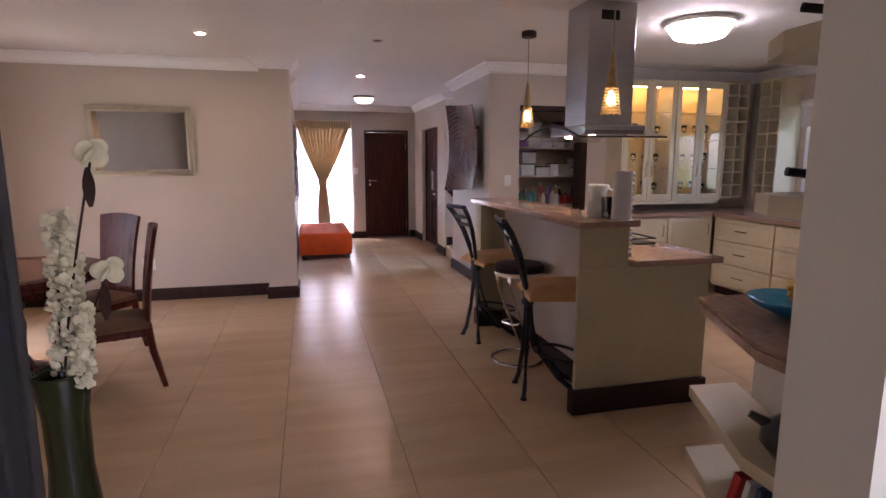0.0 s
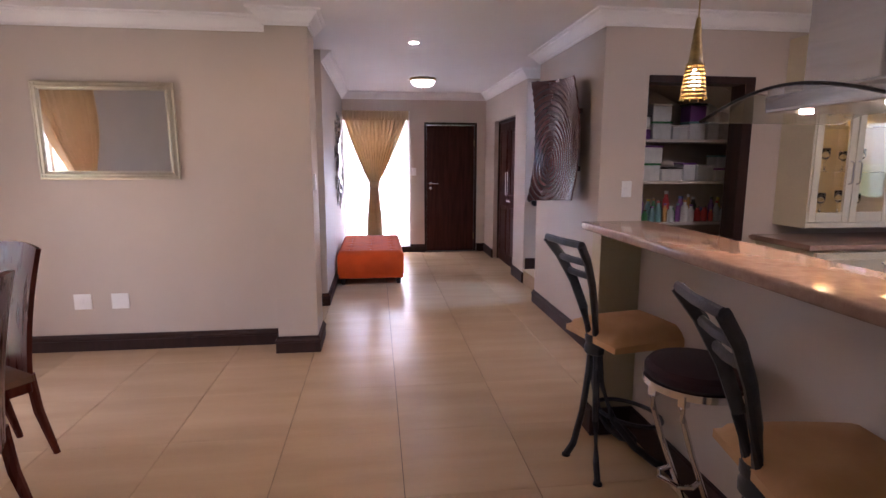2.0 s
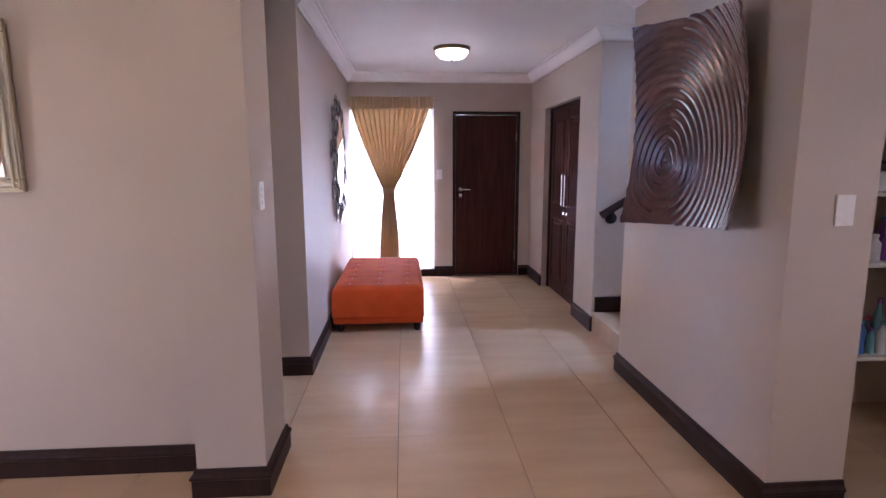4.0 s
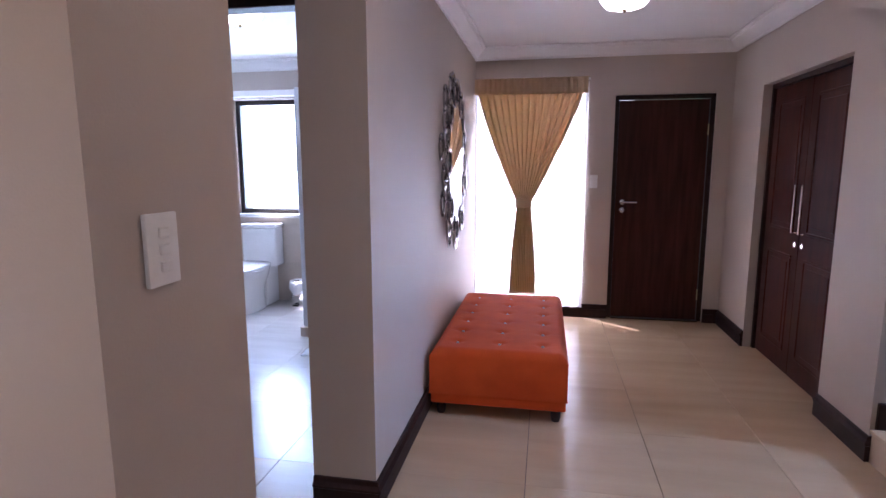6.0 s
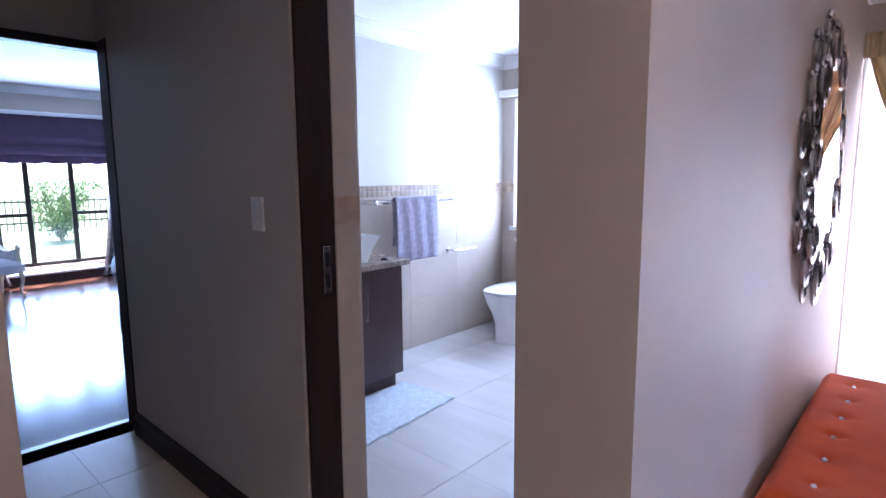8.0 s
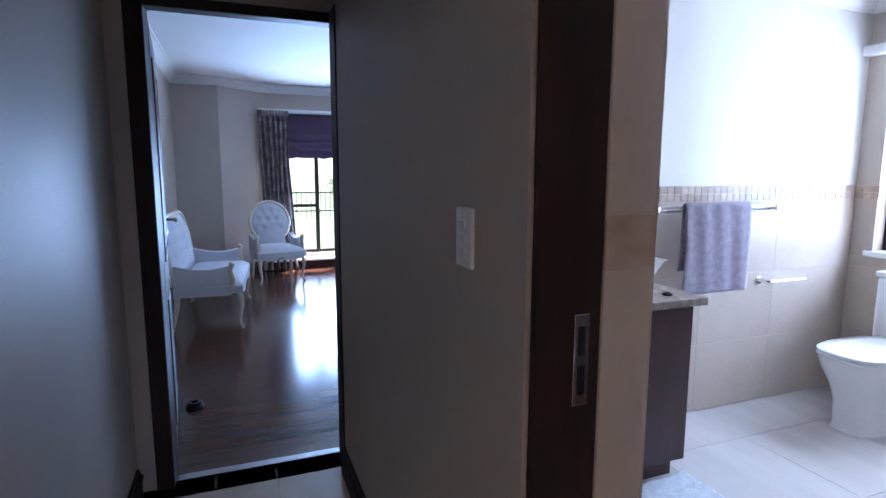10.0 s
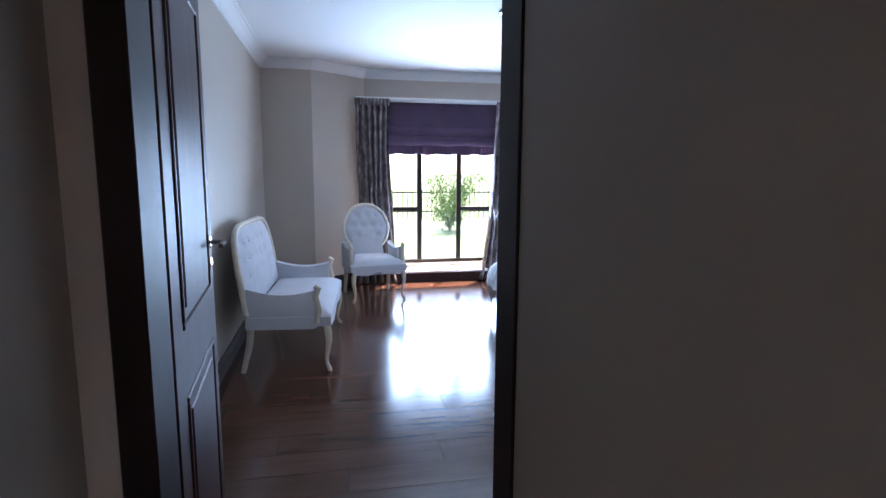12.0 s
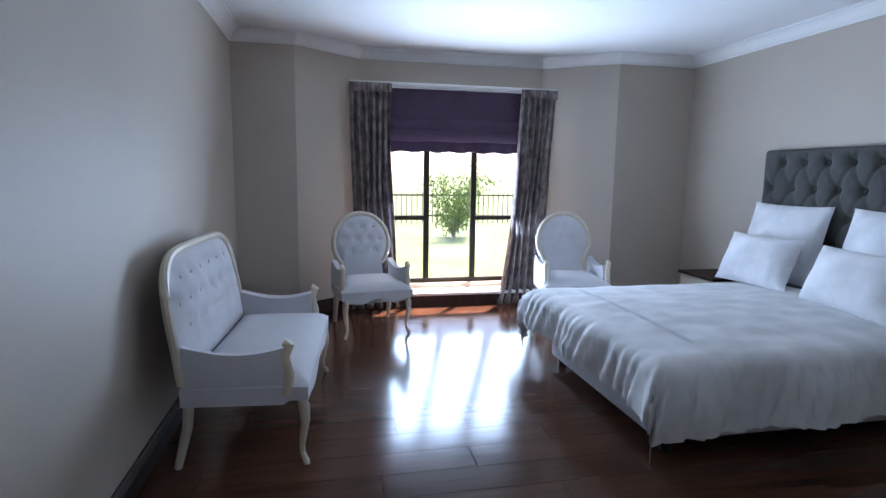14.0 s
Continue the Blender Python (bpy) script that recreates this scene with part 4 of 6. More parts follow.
# ---- breakfast bar and stools ----
def breakfast_bar():
    b = thing("breakfast_bar", "olive painted breakfast bar with two-level granite tops", "kitchen counter")
    part("end_panel", blk(1.99, 2.85, 1.76, 1.79, 0.15, 0.868, 0.003), OLIVE, b)
    part("end_panel", blk(1.99, 2.30, 1.762, 1.788, 0.868, 1.098, 0.003), OLIVE, b)
    part("far_panel", blk(1.99, 2.22, 3.55, 3.66, 0.15, 1.098, 0.003), OLIVE, b)
    part("front_wall", blk(2.21, 2.30, 1.79, 3.55, 0.15, 1.098), WALL, b, "beige plastered bar front")
    part("carcass", blk(2.30, 2.84, 1.79, 3.64, 0.12, 0.868, 0.003), CREAMCAB, b)
    for i in range(3):
        y = 1.93 + 0.57 * i
        d = part("cabinet_door", blk(2.842, 2.860, y, y + 0.55, 0.15, 0.85, 0.004), CREAMCAB, b)
        part("handle", tube([(2.861, y + 0.07, 0.72), (2.885, y + 0.07, 0.72), (2.885, y + 0.07, 0.60), (2.861, y + 0.07, 0.60)], 0.005), CHROME, d, smooth=True)
    pl = bmesh.new()
    for q in ((1.97, 2.87, 1.74, 1.81, 0, 0.149), (1.97, 2.24, 3.53, 3.68, 0, 0.149), (2.19, 2.32, 1.81, 3.53, 0, 0.149)):
        block(pl, *q, 0.006)
    block(pl, 2.32, 2.80, 1.92, 3.62, 0, 0.119)
    part("plinth", pl, DARK, b, "dark stained plinth")
    t = thing("bar_worktop", "polished pinkish granite bar top", "worktop")
    part("slab", blk(1.945, 2.325, 1.695, 3.715, 1.099, 1.140, 0.012, 3), GRANITE, t, smooth=True)
    w = thing("island_worktop", "polished pinkish granite worktop below the bar top", "worktop")
    part("slab", blk(2.305, 2.895, 1.70, 3.70, 0.869, 0.909, 0.012, 3), GRANITE, w, smooth=True)
    h = thing("hob", "black glass hob set on the granite worktop", "hob")
    part("glass_plate", blk(2.36, 2.82, 2.25, 2.95, 0.9095, 0.915, 0.002), BLACK, h)
    for x in (2.48, 2.70):
        for y in (2.42, 2.76):
            part("burner", lathe([(0.03, 0.0055), (0.05, 0.0055), (0.05, 0.022), (0.02, 0.03), (0, 0.03)], 18, (x, y, 0.9095)), IRON, h, smooth=True)
    part("pan_support", tube([(2.36, 2.26, 0.945), (2.82, 2.26, 0.945), (2.82, 2.94, 0.945), (2.36, 2.94, 0.945)], 0.006, 6, closed=True), IRON, h)


def iron_stool():
    """Faces +x; the bent back is at -x."""
    s = thing("bar_stool", "dark iron bar stool with slatted back and tan suede seat", "bar stool", "stools at the breakfast bar")

    def seat(u, v):
        a, w = 2 * u - 1, 2 * v - 1
        r = max(abs(a), abs(w)) ** 5
        return (0.06 + 0.23 * a, w * (0.215 - 0.02 * (1 - a) * 0.5), 0.675 - 0.05 * r + 0.008 * (1 - a * a))
    bm = sheet(seat, 16, 16)
    ret = bmesh.ops.extrude_edge_only(bm, edges=[e for e in bm.edges if e.is_boundary])
    for v in ret["geom"]:
        if isinstance(v, bmesh.types.BMVert):
            v.co.z = 0.60
    bmesh.ops.holes_fill(bm, edges=[e for e in bm.edges if e.is_boundary])
    part("seat", bm, TAN, s, "tan suede cushion", True)
    for k in (-1, 1):
        part("back_post", tube([(-0.14, 0.022 * k, 0.54), (-0.15, 0.026 * k, 0.62), (-0.175, 0.045 * k, 0.74), (-0.215, 0.075 * k, 0.86), (-0.27, 0.112 * k, 0.97), (-0.325, 0.14 * k, 1.045)], 0.016, 8, flat=1.3), IRON, s, smooth=True)
        leg = part("rear_leg", tube([(-0.14, 0.02 * k, 0.60), (-0.142, 0.03 * k, 0.45), (-0.15, 0.055 * k, 0.25), (-0.165, 0.095 * k, 0.08), (-0.18, 0.135 * k, 0.006)], 0.0145, 8, flat=1.2), IRON, s, smooth=True)
        part("foot_pad", lathe([(0, 0), (0.022, 0), (0.020, 0.010), (0.012, 0.016), (0, 0.016)], 12, (-0.18, 0.135 * k, 0)), BLACK, leg, smooth=True)
        part("front_leg", tube([(-0.13, 0.02 * k, 0.60), (-0.115, 0.03 * k, 0.42), (-0.06, 0.06 * k, 0.25), (0.04, 0.10 * k, 0.12), (0.14, 0.13 * k, 0.04), (0.20, 0.145 * k, 0.012)], 0.0145, 8, flat=1.2), IRON, s, smooth=True)
        part("brace", tube([(-0.05, 0.062 * k, 0.235), (0.01, 0.055 * k, 0.20), (0.06, 0.075 * k, 0.145), (0.05, 0.10 * k, 0.105)], 0.009, 6), IRON, s, smooth=True)
    for x, z, w in ((-0.325, 1.045, 0.14), (-0.268, 0.965, 0.11), (-0.235, 0.905, 0.09)):
        part("back_slat", tube([(x, -w, z), (x - 0.010, 0, z), (x, w, z)], 0.012, 8, flat=1.3), IRON, s, smooth=True)
    part("collar", lathe([(0.034, -0.045), (0.040, -0.038), (0.040, -0.012), (0.036, -0.006), (0.036, 0.006), (0.040, 0.012), (0.040, 0.038), (0.034, 0.045)], 18, (-0.138, 0, 0.585), sy=1.35), IRON, s, "banded iron collar", True)
    part("foot_ring", tube([(0.075 + 0.15 * math.cos(a * math.pi / 14), 0.16 * math.sin(a * math.pi / 14), 0.235 - 0.02 * math.cos(a * math.pi / 14)) for a in range(28)], 0.010, 6, closed=True), IRON, s, smooth=True)
    part("seat_bar", tube([(-0.14, 0, 0.60), (0.18, 0, 0.595)], 0.014), IRON, s)
    return s


def round_stool():
    s = thing("round_stool", "chrome bar stool with round plum vinyl seat", "bar stool", at=pose(2.01, 2.69, 0, 0, 0, 25) @ Matrix.Diagonal((1.0, 1.0, 1.035, 1)))
    part("seat", lathe([(0, 0.655), (0.165, 0.655), (0.18, 0.668), (0.18, 0.690), (0.165, 0.708), (0.08, 0.718), (0, 0.72)], 32), PLUM, s, "plum vinyl cushion", True)
    part("seat_ring", lathe([(0.162, 0.63), (0.184, 0.63), (0.186, 0.656), (0.162, 0.654), (0.162, 0.63)], 32), CHROME, s, smooth=True)
    for y in (-0.06, 0.06):
        part("leg", tube([(-0.150, y, 0.645), (-0.162, y, 0.60), (-0.150, y, 0.55), (-0.09, y, 0.42), (0.06, y, 0.14), (0.11, y, 0.045), (0.175, y, 0.014)], 0.011, 10), CHROME, s, "bent chrome leg", True)
        part("bracket", blk(-0.172, -0.140, y - 0.016, y + 0.016, 0.60, 0.648, 0.004), CHROME, s)
    part("foot_ring", tube([(0.19 * math.cos(i * math.pi / 20), 0.19 * math.sin(i * math.pi / 20), 0.012) for i in range(40)], 0.012, 8, closed=True), CHROME, s, smooth=True)
    part("foot_rest", tube([(-0.02, -0.06, 0.29), (-0.08, -0.07, 0.29), (-0.12, -0.04, 0.29), (-0.12, 0.04, 0.29), (-0.08, 0.07, 0.29), (-0.02, 0.06, 0.29)], 0.009, 8), CHROME, s, smooth=True)


def pendant(x, y):
    p = thing("pendant_lamp", "slim pierced gold pendant lamp hanging over the bar", "pendant lamp", "pendants over the bar", at=pose(x, y, H))
    part("canopy", lathe([(0, -0.001), (0.055, -0.001), (0.06, -0.01), (0.06, -0.045), (0, -0.048)], 24), DARK, p, "dark round ceiling canopy", True)
    part("cord", tube([(0, 0, -0.04), (0, 0, -0.45)], 0.004, 6), BRASS, p)
    sh = part("shade", lathe([(0.008, -0.40), (0.016, -0.45), (0.030, -0.58), (0.034, -0.60)], 20), WICKER, p, "woven gold upper shade", True)
    for k in range(9):
        z = -0.60 - 0.0178 * k
        r = 0.036 + 0.0026 * k
        part("slotted_ring", lathe([(r, z), (r + 0.002, z - 0.006), (r + 0.001, z - 0.011), (r - 0.002, z - 0.006), (r, z)], 20), WICKER, sh, smooth=True)
    for k in range(10):
        a = k * math.pi / 5
        part("rib", tube([(0.036 * math.cos(a), 0.036 * math.sin(a), -0.60), (0.058 * math.cos(a), 0.058 * math.sin(a), -0.765)], 0.0035, 5), WICKER, sh)
    part("bulb", lathe([(0, -0.62), (0.012, -0.63), (0.026, -0.67), (0.024, -0.70), (0, -0.715)], 16), BULB, p, "lit warm bulb", "all")


def cooker_hood():
    h = thing("cooker_hood", "steel island cooker hood with curved glass canopy", "cooker hood")
    part("chimney", blk(2.35, 2.70, 2.43, 2.73, 1.70, 2.499, 0.004), STEEL, h, "brushed steel chimney")
    part("vent_slot", blk(2.44, 2.57, 2.427, 2.431, 2.38, 2.44), BLACK, h)
    part("body", blk(2.30, 2.74, 2.33, 2.85, 1.635, 1.702, 0.01, 2), STEEL, h)

    def can(u, v):
        return (2.16 + 0.62 * u, 2.15 + 0.88 * v, 1.615 + 0.085 * math.sin(math.pi * v))
    part("glass_canopy", sheet(can, 4, 24, thick=0.006), HOODGLASS, h, "curved smoky glass canopy", True)
    part("edge_strip", tube([can(0, i / 16) for i in range(17)], 0.006, 6), BLACK, h)
    part("edge_strip", tube([can(i / 4, 0) for i in range(5)], 0.006, 6), BLACK, h)
    for y in (2.42, 2.76):
        part("halogen_lamp", lathe([(0, 0), (0.020, 0), (0.022, -0.005), (0, -0.006)], 16, (2.40, y, 1.634)), SPOT, h, "lit halogen spot")


HOODGLASS = glass("smoky_glass", (0.75, 0.78, 0.78))

dining_mirror()
dining_table()
ch = dining_chair()
ch.matrix_basis = pose(-0.73, 2.86, 0, 0, 0, 198)
copy_thing(ch, pose(-1.06, 3.56, 0, 0, 0, 236))
copy_thing(ch, pose(-1.75, 2.20, 0, 0, 0, 70))
flower_vase()
GREYCLOTH = cloth("dark_grey_curtain", (0.075, 0.078, 0.088), through=0.1, scale=6, second=(0.10, 0.10, 0.115), fine=200, bump=0.15)


def grey_curtain():
    c = thing("curtain", "dark grey drawn-back curtain beside the dining space", "curtain", at=pose(-0.535, 1.05, 0))

    def fold(u, v):
        return (-0.15 + 0.30 * u, 0.03 * math.sin(u * 25) * (0.7 + 0.3 * v), 2.485 - 2.475 * v)
    part("pleated_cloth", sheet(fold, 60, 20, thick=0.004), GREYCLOTH, c, smooth="all")
    part("curtain_rail", tube([(-0.17, 0, 2.489), (0.16, 0, 2.489)], 0.010, 8), STEEL, c, smooth=True)


grey_curtain()
breakfast_bar()
st = iron_stool()
st.matrix_basis = pose(1.985, 2.12, 0, 0, 0, -10) @ Matrix.Diagonal((1, 1, 1.065, 1))
copy_thing(st, pose(1.985, 3.27, 0, 0, 0, 12))
round_stool()
pendant(2.31, 2.05)
pendant(2.32, 3.36)
cooker_hood()

# ---- bathroom ----
PAPER = mat("paper_white", (0.72, 0.72, 0.74), 0.8, scale=10, vary=0.05)
PALEALU = mat("pale_aluminium", (0.62, 0.64, 0.68), 0.4, 0.3, scale=5, vary=0.03, bump=0.0)
TOWEL = cloth("lilac_towel", (0.30, 0.26, 0.31), scale=30, second=(0.40, 0.36, 0.42), fine=500, bump=0.5)
MATCLOTH = cloth("white_bath_mat", (0.66, 0.72, 0.76), scale=40, fine=300, bump=0.6)
ESPRESSO = mat("espresso_veneer", (0.055, 0.026, 0.026), 0.3, scale=4, second=(0.075, 0.036, 0.034), fine=40, stretch=(6, 6, 0.6), bump=0.02)


def bath_walls():
    w = setting("wall_lining_west", blk(-2.392, -2.386, 6.69, 9.748, 0.0, 1.255), BATH_TILE, "beige bathroom wall tiles up to a mosaic band", "wall tiles")
    n = setting("wall_lining_north", blk(-2.385, 0.14, 9.7455, 9.7515, 0.0, 0.89), BATH_TILE, "beige bathroom wall tiles below the window", "wall tiles")
    me = tile_mesh(0.5788, 0.4088, 0.006, 0.0005, BATH_TILE, "wall_tile")
    for i in range(5):
        for j in range(3):
            o = new("wall_tile", me)
            o.parent, o.matrix_basis = w, pose(-2.380, 7.03 + 0.58 * i, 0.21 + 0.41 * j, 90, 0, 90)
    for i in range(4):
        for j in range(2):
            o = new("wall_tile", me)
            o.parent, o.matrix_basis = n, pose(-2.09 + 0.58 * i, 9.740, 0.21 + 0.41 * j, 90, 0, 0)
    band = setting("trim_mosaic_west", blk(-2.391, -2.384, 6.69, 9.748, 1.257, 1.345), BATH_TILE, "brown and cream mosaic border on the bathroom wall", "trim")
    band2 = setting("trim_mosaic_north", blk(-2.385, -2.25, 9.7435, 9.7505, 1.257, 1.345), BATH_TILE, "brown and cream mosaic border on the bathroom wall", "trim")
    ms = tile_mesh(0.046, 0.040, 0.005, 0.001, MOSAIC, "mosaic_piece")
    for i in range(62):
        for j in range(2):
            o = new("mosaic_piece", ms)
            o.parent, o.matrix_basis = band, pose(-2.3795, 6.72 + 0.0484 * i, 1.279 + 0.043 * j, 90, 0, 90)
    for i in range(3):
        for j in range(2):
            o = new("mosaic_piece", ms)
            o.parent, o.matrix_basis = band2, pose(-2.36 + 0.0484 * i, 9.7385, 1.279 + 0.043 * j, 90, 0, 0)
    setting("wall_upper_west", blk(-2.3915, -2.387, 6.69, 9.748, 1.346, 2.394), UPPER, "off-white painted bathroom wall above the tiles", "wall")


def vanity():
    v = thing("vanity_unit", "espresso wooden vanity with stone top", "vanity")
    part("body", blk(-2.375, -1.855, 7.02, 7.88, 0.10, 0.835, 0.003), ESPRESSO, v)
    part("plinth", blk(-2.37, -1.90, 7.04, 7.86, 0.0, 0.10), ESPRESSO, v)
    for y, w in ((7.025, 0.475), (7.505, 0.37)):
        d = part("door", blk(-1.853, -1.835, y, y + w, 0.105, 0.83, 0.003), ESPRESSO, v)
        yy = y + w - 0.045 if y < 7.2 else y + 0.045
        part("handle", tube([(-1.835, yy, 0.52), (-1.805, yy, 0.52), (-1.805, yy, 0.76), (-1.835, yy, 0.76)], 0.007), CHROME, d, smooth=True)
    part("stone_top", blk(-2.378, -1.805, 7.00, 7.925, 0.836, 0.872, 0.005, 2), GRANITE2, v, "brown speckled stone top")
    b = thing("basin", "square white ceramic basin on the vanity", "basin", at=pose(-2.05, 7.47, 0.873))
    bm = bmesh.new()
    rings = [(0.150, 0.0), (0.165, 0.06), (0.205, 0.165), (0.210, 0.172), (0.196, 0.172), (0.15, 0.06), (0.10, 0.03)]
    vs = []
    for r, z in rings:
        vs.append([bm.verts.new((sx * r, sy * r * 1.18, z)) for sx, sy in ((1, 1), (-1, 1), (-1, -1), (1, -1))])
    for p, q in zip(vs, vs[1:]):
        for i in range(4):
            bm.faces.new((p[i], p[(i + 1) % 4], q[(i + 1) % 4], q[i]))
    bm.faces.new(vs[0][::-1])
    bm.faces.new(vs[-1])
    bmesh.ops.bevel(bm, geom=[e for e in bm.edges if abs(e.verts[0].co.z - e.verts[1].co.z) > 0.02], offset=0.012, segments=2, affect="EDGES")
    part("bowl", bm, CERAMIC, b, smooth=True)
    t = thing("tap", "chrome pillar tap beside the basin", "tap", at=pose(-2.29, 7.47, 0.873))
    part("spout", tube([(0, 0, 0), (0, 0, 0.24), (0.03, 0, 0.27), (0.12, 0, 0.26)], 0.014, 10), CHROME, t, smooth=True)
    part("lever", tube([(0, 0.012, 0.2), (0, 0.05, 0.22)], 0.006), CHROME, t, smooth=True)
    p = thing("plug_stopper", "small black plug on the vanity top", "plug", at=pose(-1.90, 7.78, 0.873))
    part("disc", lathe([(0, 0), (0.022, 0), (0.022, 0.008), (0.01, 0.016), (0, 0.016)], 14), BLACK, p, smooth=True)


GRANITE2 = mat("brown_stone", (0.26, 0.20, 0.16), 0.15, scale=35, second=(0.40, 0.33, 0.28), fine=160, bump=0.0, wear=0.2)


def bath_mirror():
    m = thing("bathroom_mirror", "rectangular bathroom mirror in a dark wooden frame", "mirror")
    y0, y1, z0, z1 = 7.10, 7.94, 1.36, 1.885
    for a, b, c, d in ((y0, y1, z0, z0 + 0.06), (y0, y1, z1 - 0.06, z1), (y0, y0 + 0.06, z0 + 0.06, z1 - 0.06), (y1 - 0.06, y1, z0 + 0.06, z1 - 0.06)):
        part("frame", blk(-2.386, -2.355, a, b, c, d, 0.004), DARK, m)
    part("glass", blk(-2.384, -2.370, y0 + 0.055, y1 - 0.055, z0 + 0.055, z1 - 0.055), MIRROR, m)


def rails_and_towel():
    r = thing("towel_rail", "chrome double towel rail on the bathroom wall", "towel rail")
    for x, z in ((-2.30, 1.215), (-2.26, 1.235)):
        part("bar", tube([(x, 8.0, z), (x, 8.89, z)], 0.010), CHROME, r, smooth=True)
    for y in (8.01, 8.88):
        part("bracket", blk(-2.386, -2.245, y - 0.02, y + 0.02, 1.205, 1.245, 0.006, 2), CHROME, r, smooth=True)
    t = thing("towel", "lilac-grey patterned towel folded over the rail", "towel")

    def cl(u, v):
        y = 8.20 + 0.47 * u + 0.006 * math.sin(v * 9)
        if v < 0.47:
            x, z = -2.235 + 0.004 * math.sin(u * 23 + v * 4), 0.765 + 0.485 * v / 0.47
        elif v < 0.53:
            a = (v - 0.47) / 0.06 * math.pi
            x, z = -2.2475 + 0.0125 * math.cos(a), 1.25 + 0.010 * math.sin(a)
        else:
            x, z = -2.282 + 0.02 * (1 - (v - 0.53) / 0.47) , 1.25 - 0.36 * (v - 0.53) / 0.47
        return (x, y, z)
    part("cloth", sheet(cl, 24, 60, thick=0.006), TOWEL, t, smooth="all")
    p = thing("paper_holder", "chrome toilet paper bar on the wall", "paper holder")
    part("bar", tube([(-2.384, 8.94, 0.775), (-2.32, 8.94, 0.775), (-2.31, 8.95, 0.775), (-2.31, 9.24, 0.775)], 0.010), CHROME, p, smooth=True)
    part("plate", lathe([(0, 0), (0.025, 0), (0.025, 0.01), (0, 0.012)], 16), CHROME, p, smooth=True, at=pose(-2.384, 8.94, 0.775, 0, 90))
    f = thing("angle_valve", "small chrome valve low on the bathroom wall", "valve")
    part("pipe", tube([(-2.384, 7.98, 0.36), (-2.33, 7.98, 0.36)], 0.010), CHROME, f, smooth=True)
    part("knob", lathe([(0, 0), (0.016, 0), (0.016, 0.03), (0, 0.03)], 12), BLACK, f, at=pose(-2.335, 7.98, 0.36, 0, 90))


def toilet():
    t = thing("toilet", "white ceramic close-coupled toilet with closed lid", "toilet", at=pose(-1.90, 9.737, 0))
    def ovals(spec, seg=32):
        bm = bmesh.new()
        rings = []
        for cy, rx, ry, z in spec:
            rings.append([bm.verts.new((rx * math.copysign(abs(math.cos(a)) ** 0.62, math.cos(a)), cy + ry * math.copysign(abs(math.sin(a)) ** 0.68, math.sin(a)), z)) for a in [2 * math.pi * i / seg for i in range(seg)]])
        for p, q in zip(rings, rings[1:]):
            for i in range(seg):
                bm.faces.new((p[i], p[(i + 1) % seg], q[(i + 1) % seg], q[i]))
        bm.faces.new(rings[0][::-1])
        bm.faces.new(rings[-1])
        return bm
    part("pan", ovals([(-0.44, 0.120, 0.23, 0), (-0.44, 0.113, 0.222, 0.03), (-0.45, 0.113, 0.222, 0.16), (-0.46, 0.13, 0.24, 0.25), (-0.47, 0.168, 0.275, 0.34), (-0.475, 0.182, 0.29, 0.40), (-0.475, 0.18, 0.288, 0.412)]), CERAMIC, t, smooth=True)
    part("pan_back", blk(-0.115, 0.115, -0.26, -0.004, 0, 0.405, 0.02, 2), CERAMIC, t, smooth=True)
    part("seat", ovals([(-0.475, 0.186, 0.295, 0.413), (-0.475, 0.19, 0.30, 0.424), (-0.475, 0.188, 0.296, 0.433)]), CERAMIC, t, smooth=True)
    part("lid", ovals([(-0.475, 0.188, 0.298, 0.436), (-0.475, 0.190, 0.30, 0.452), (-0.475, 0.178, 0.282, 0.462), (-0.475, 0.12, 0.2, 0.466)]), CERAMIC, t, smooth=True)
    part("cistern", blk(-0.19, 0.19, -0.185, -0.005, 0.40, 0.805, 0.025, 3), CERAMIC, t, smooth=True)
    part("cistern_lid", blk(-0.198, 0.198, -0.194, -0.003, 0.806, 0.842, 0.012, 3), CERAMIC, t, smooth=True)
    part("flush_button", lathe([(0, 0), (0.022, 0), (0.02, 0.006), (0, 0.007)], 16, (0, -0.1, 0.842)), CHROME, t, smooth=True)
    part("inlet_pipe", tube([(-0.16, -0.06, 0.40), (-0.19, -0.04, 0.3), (-0.2, -0.01, 0.22)], 0.008), CHROME, t, smooth=True)


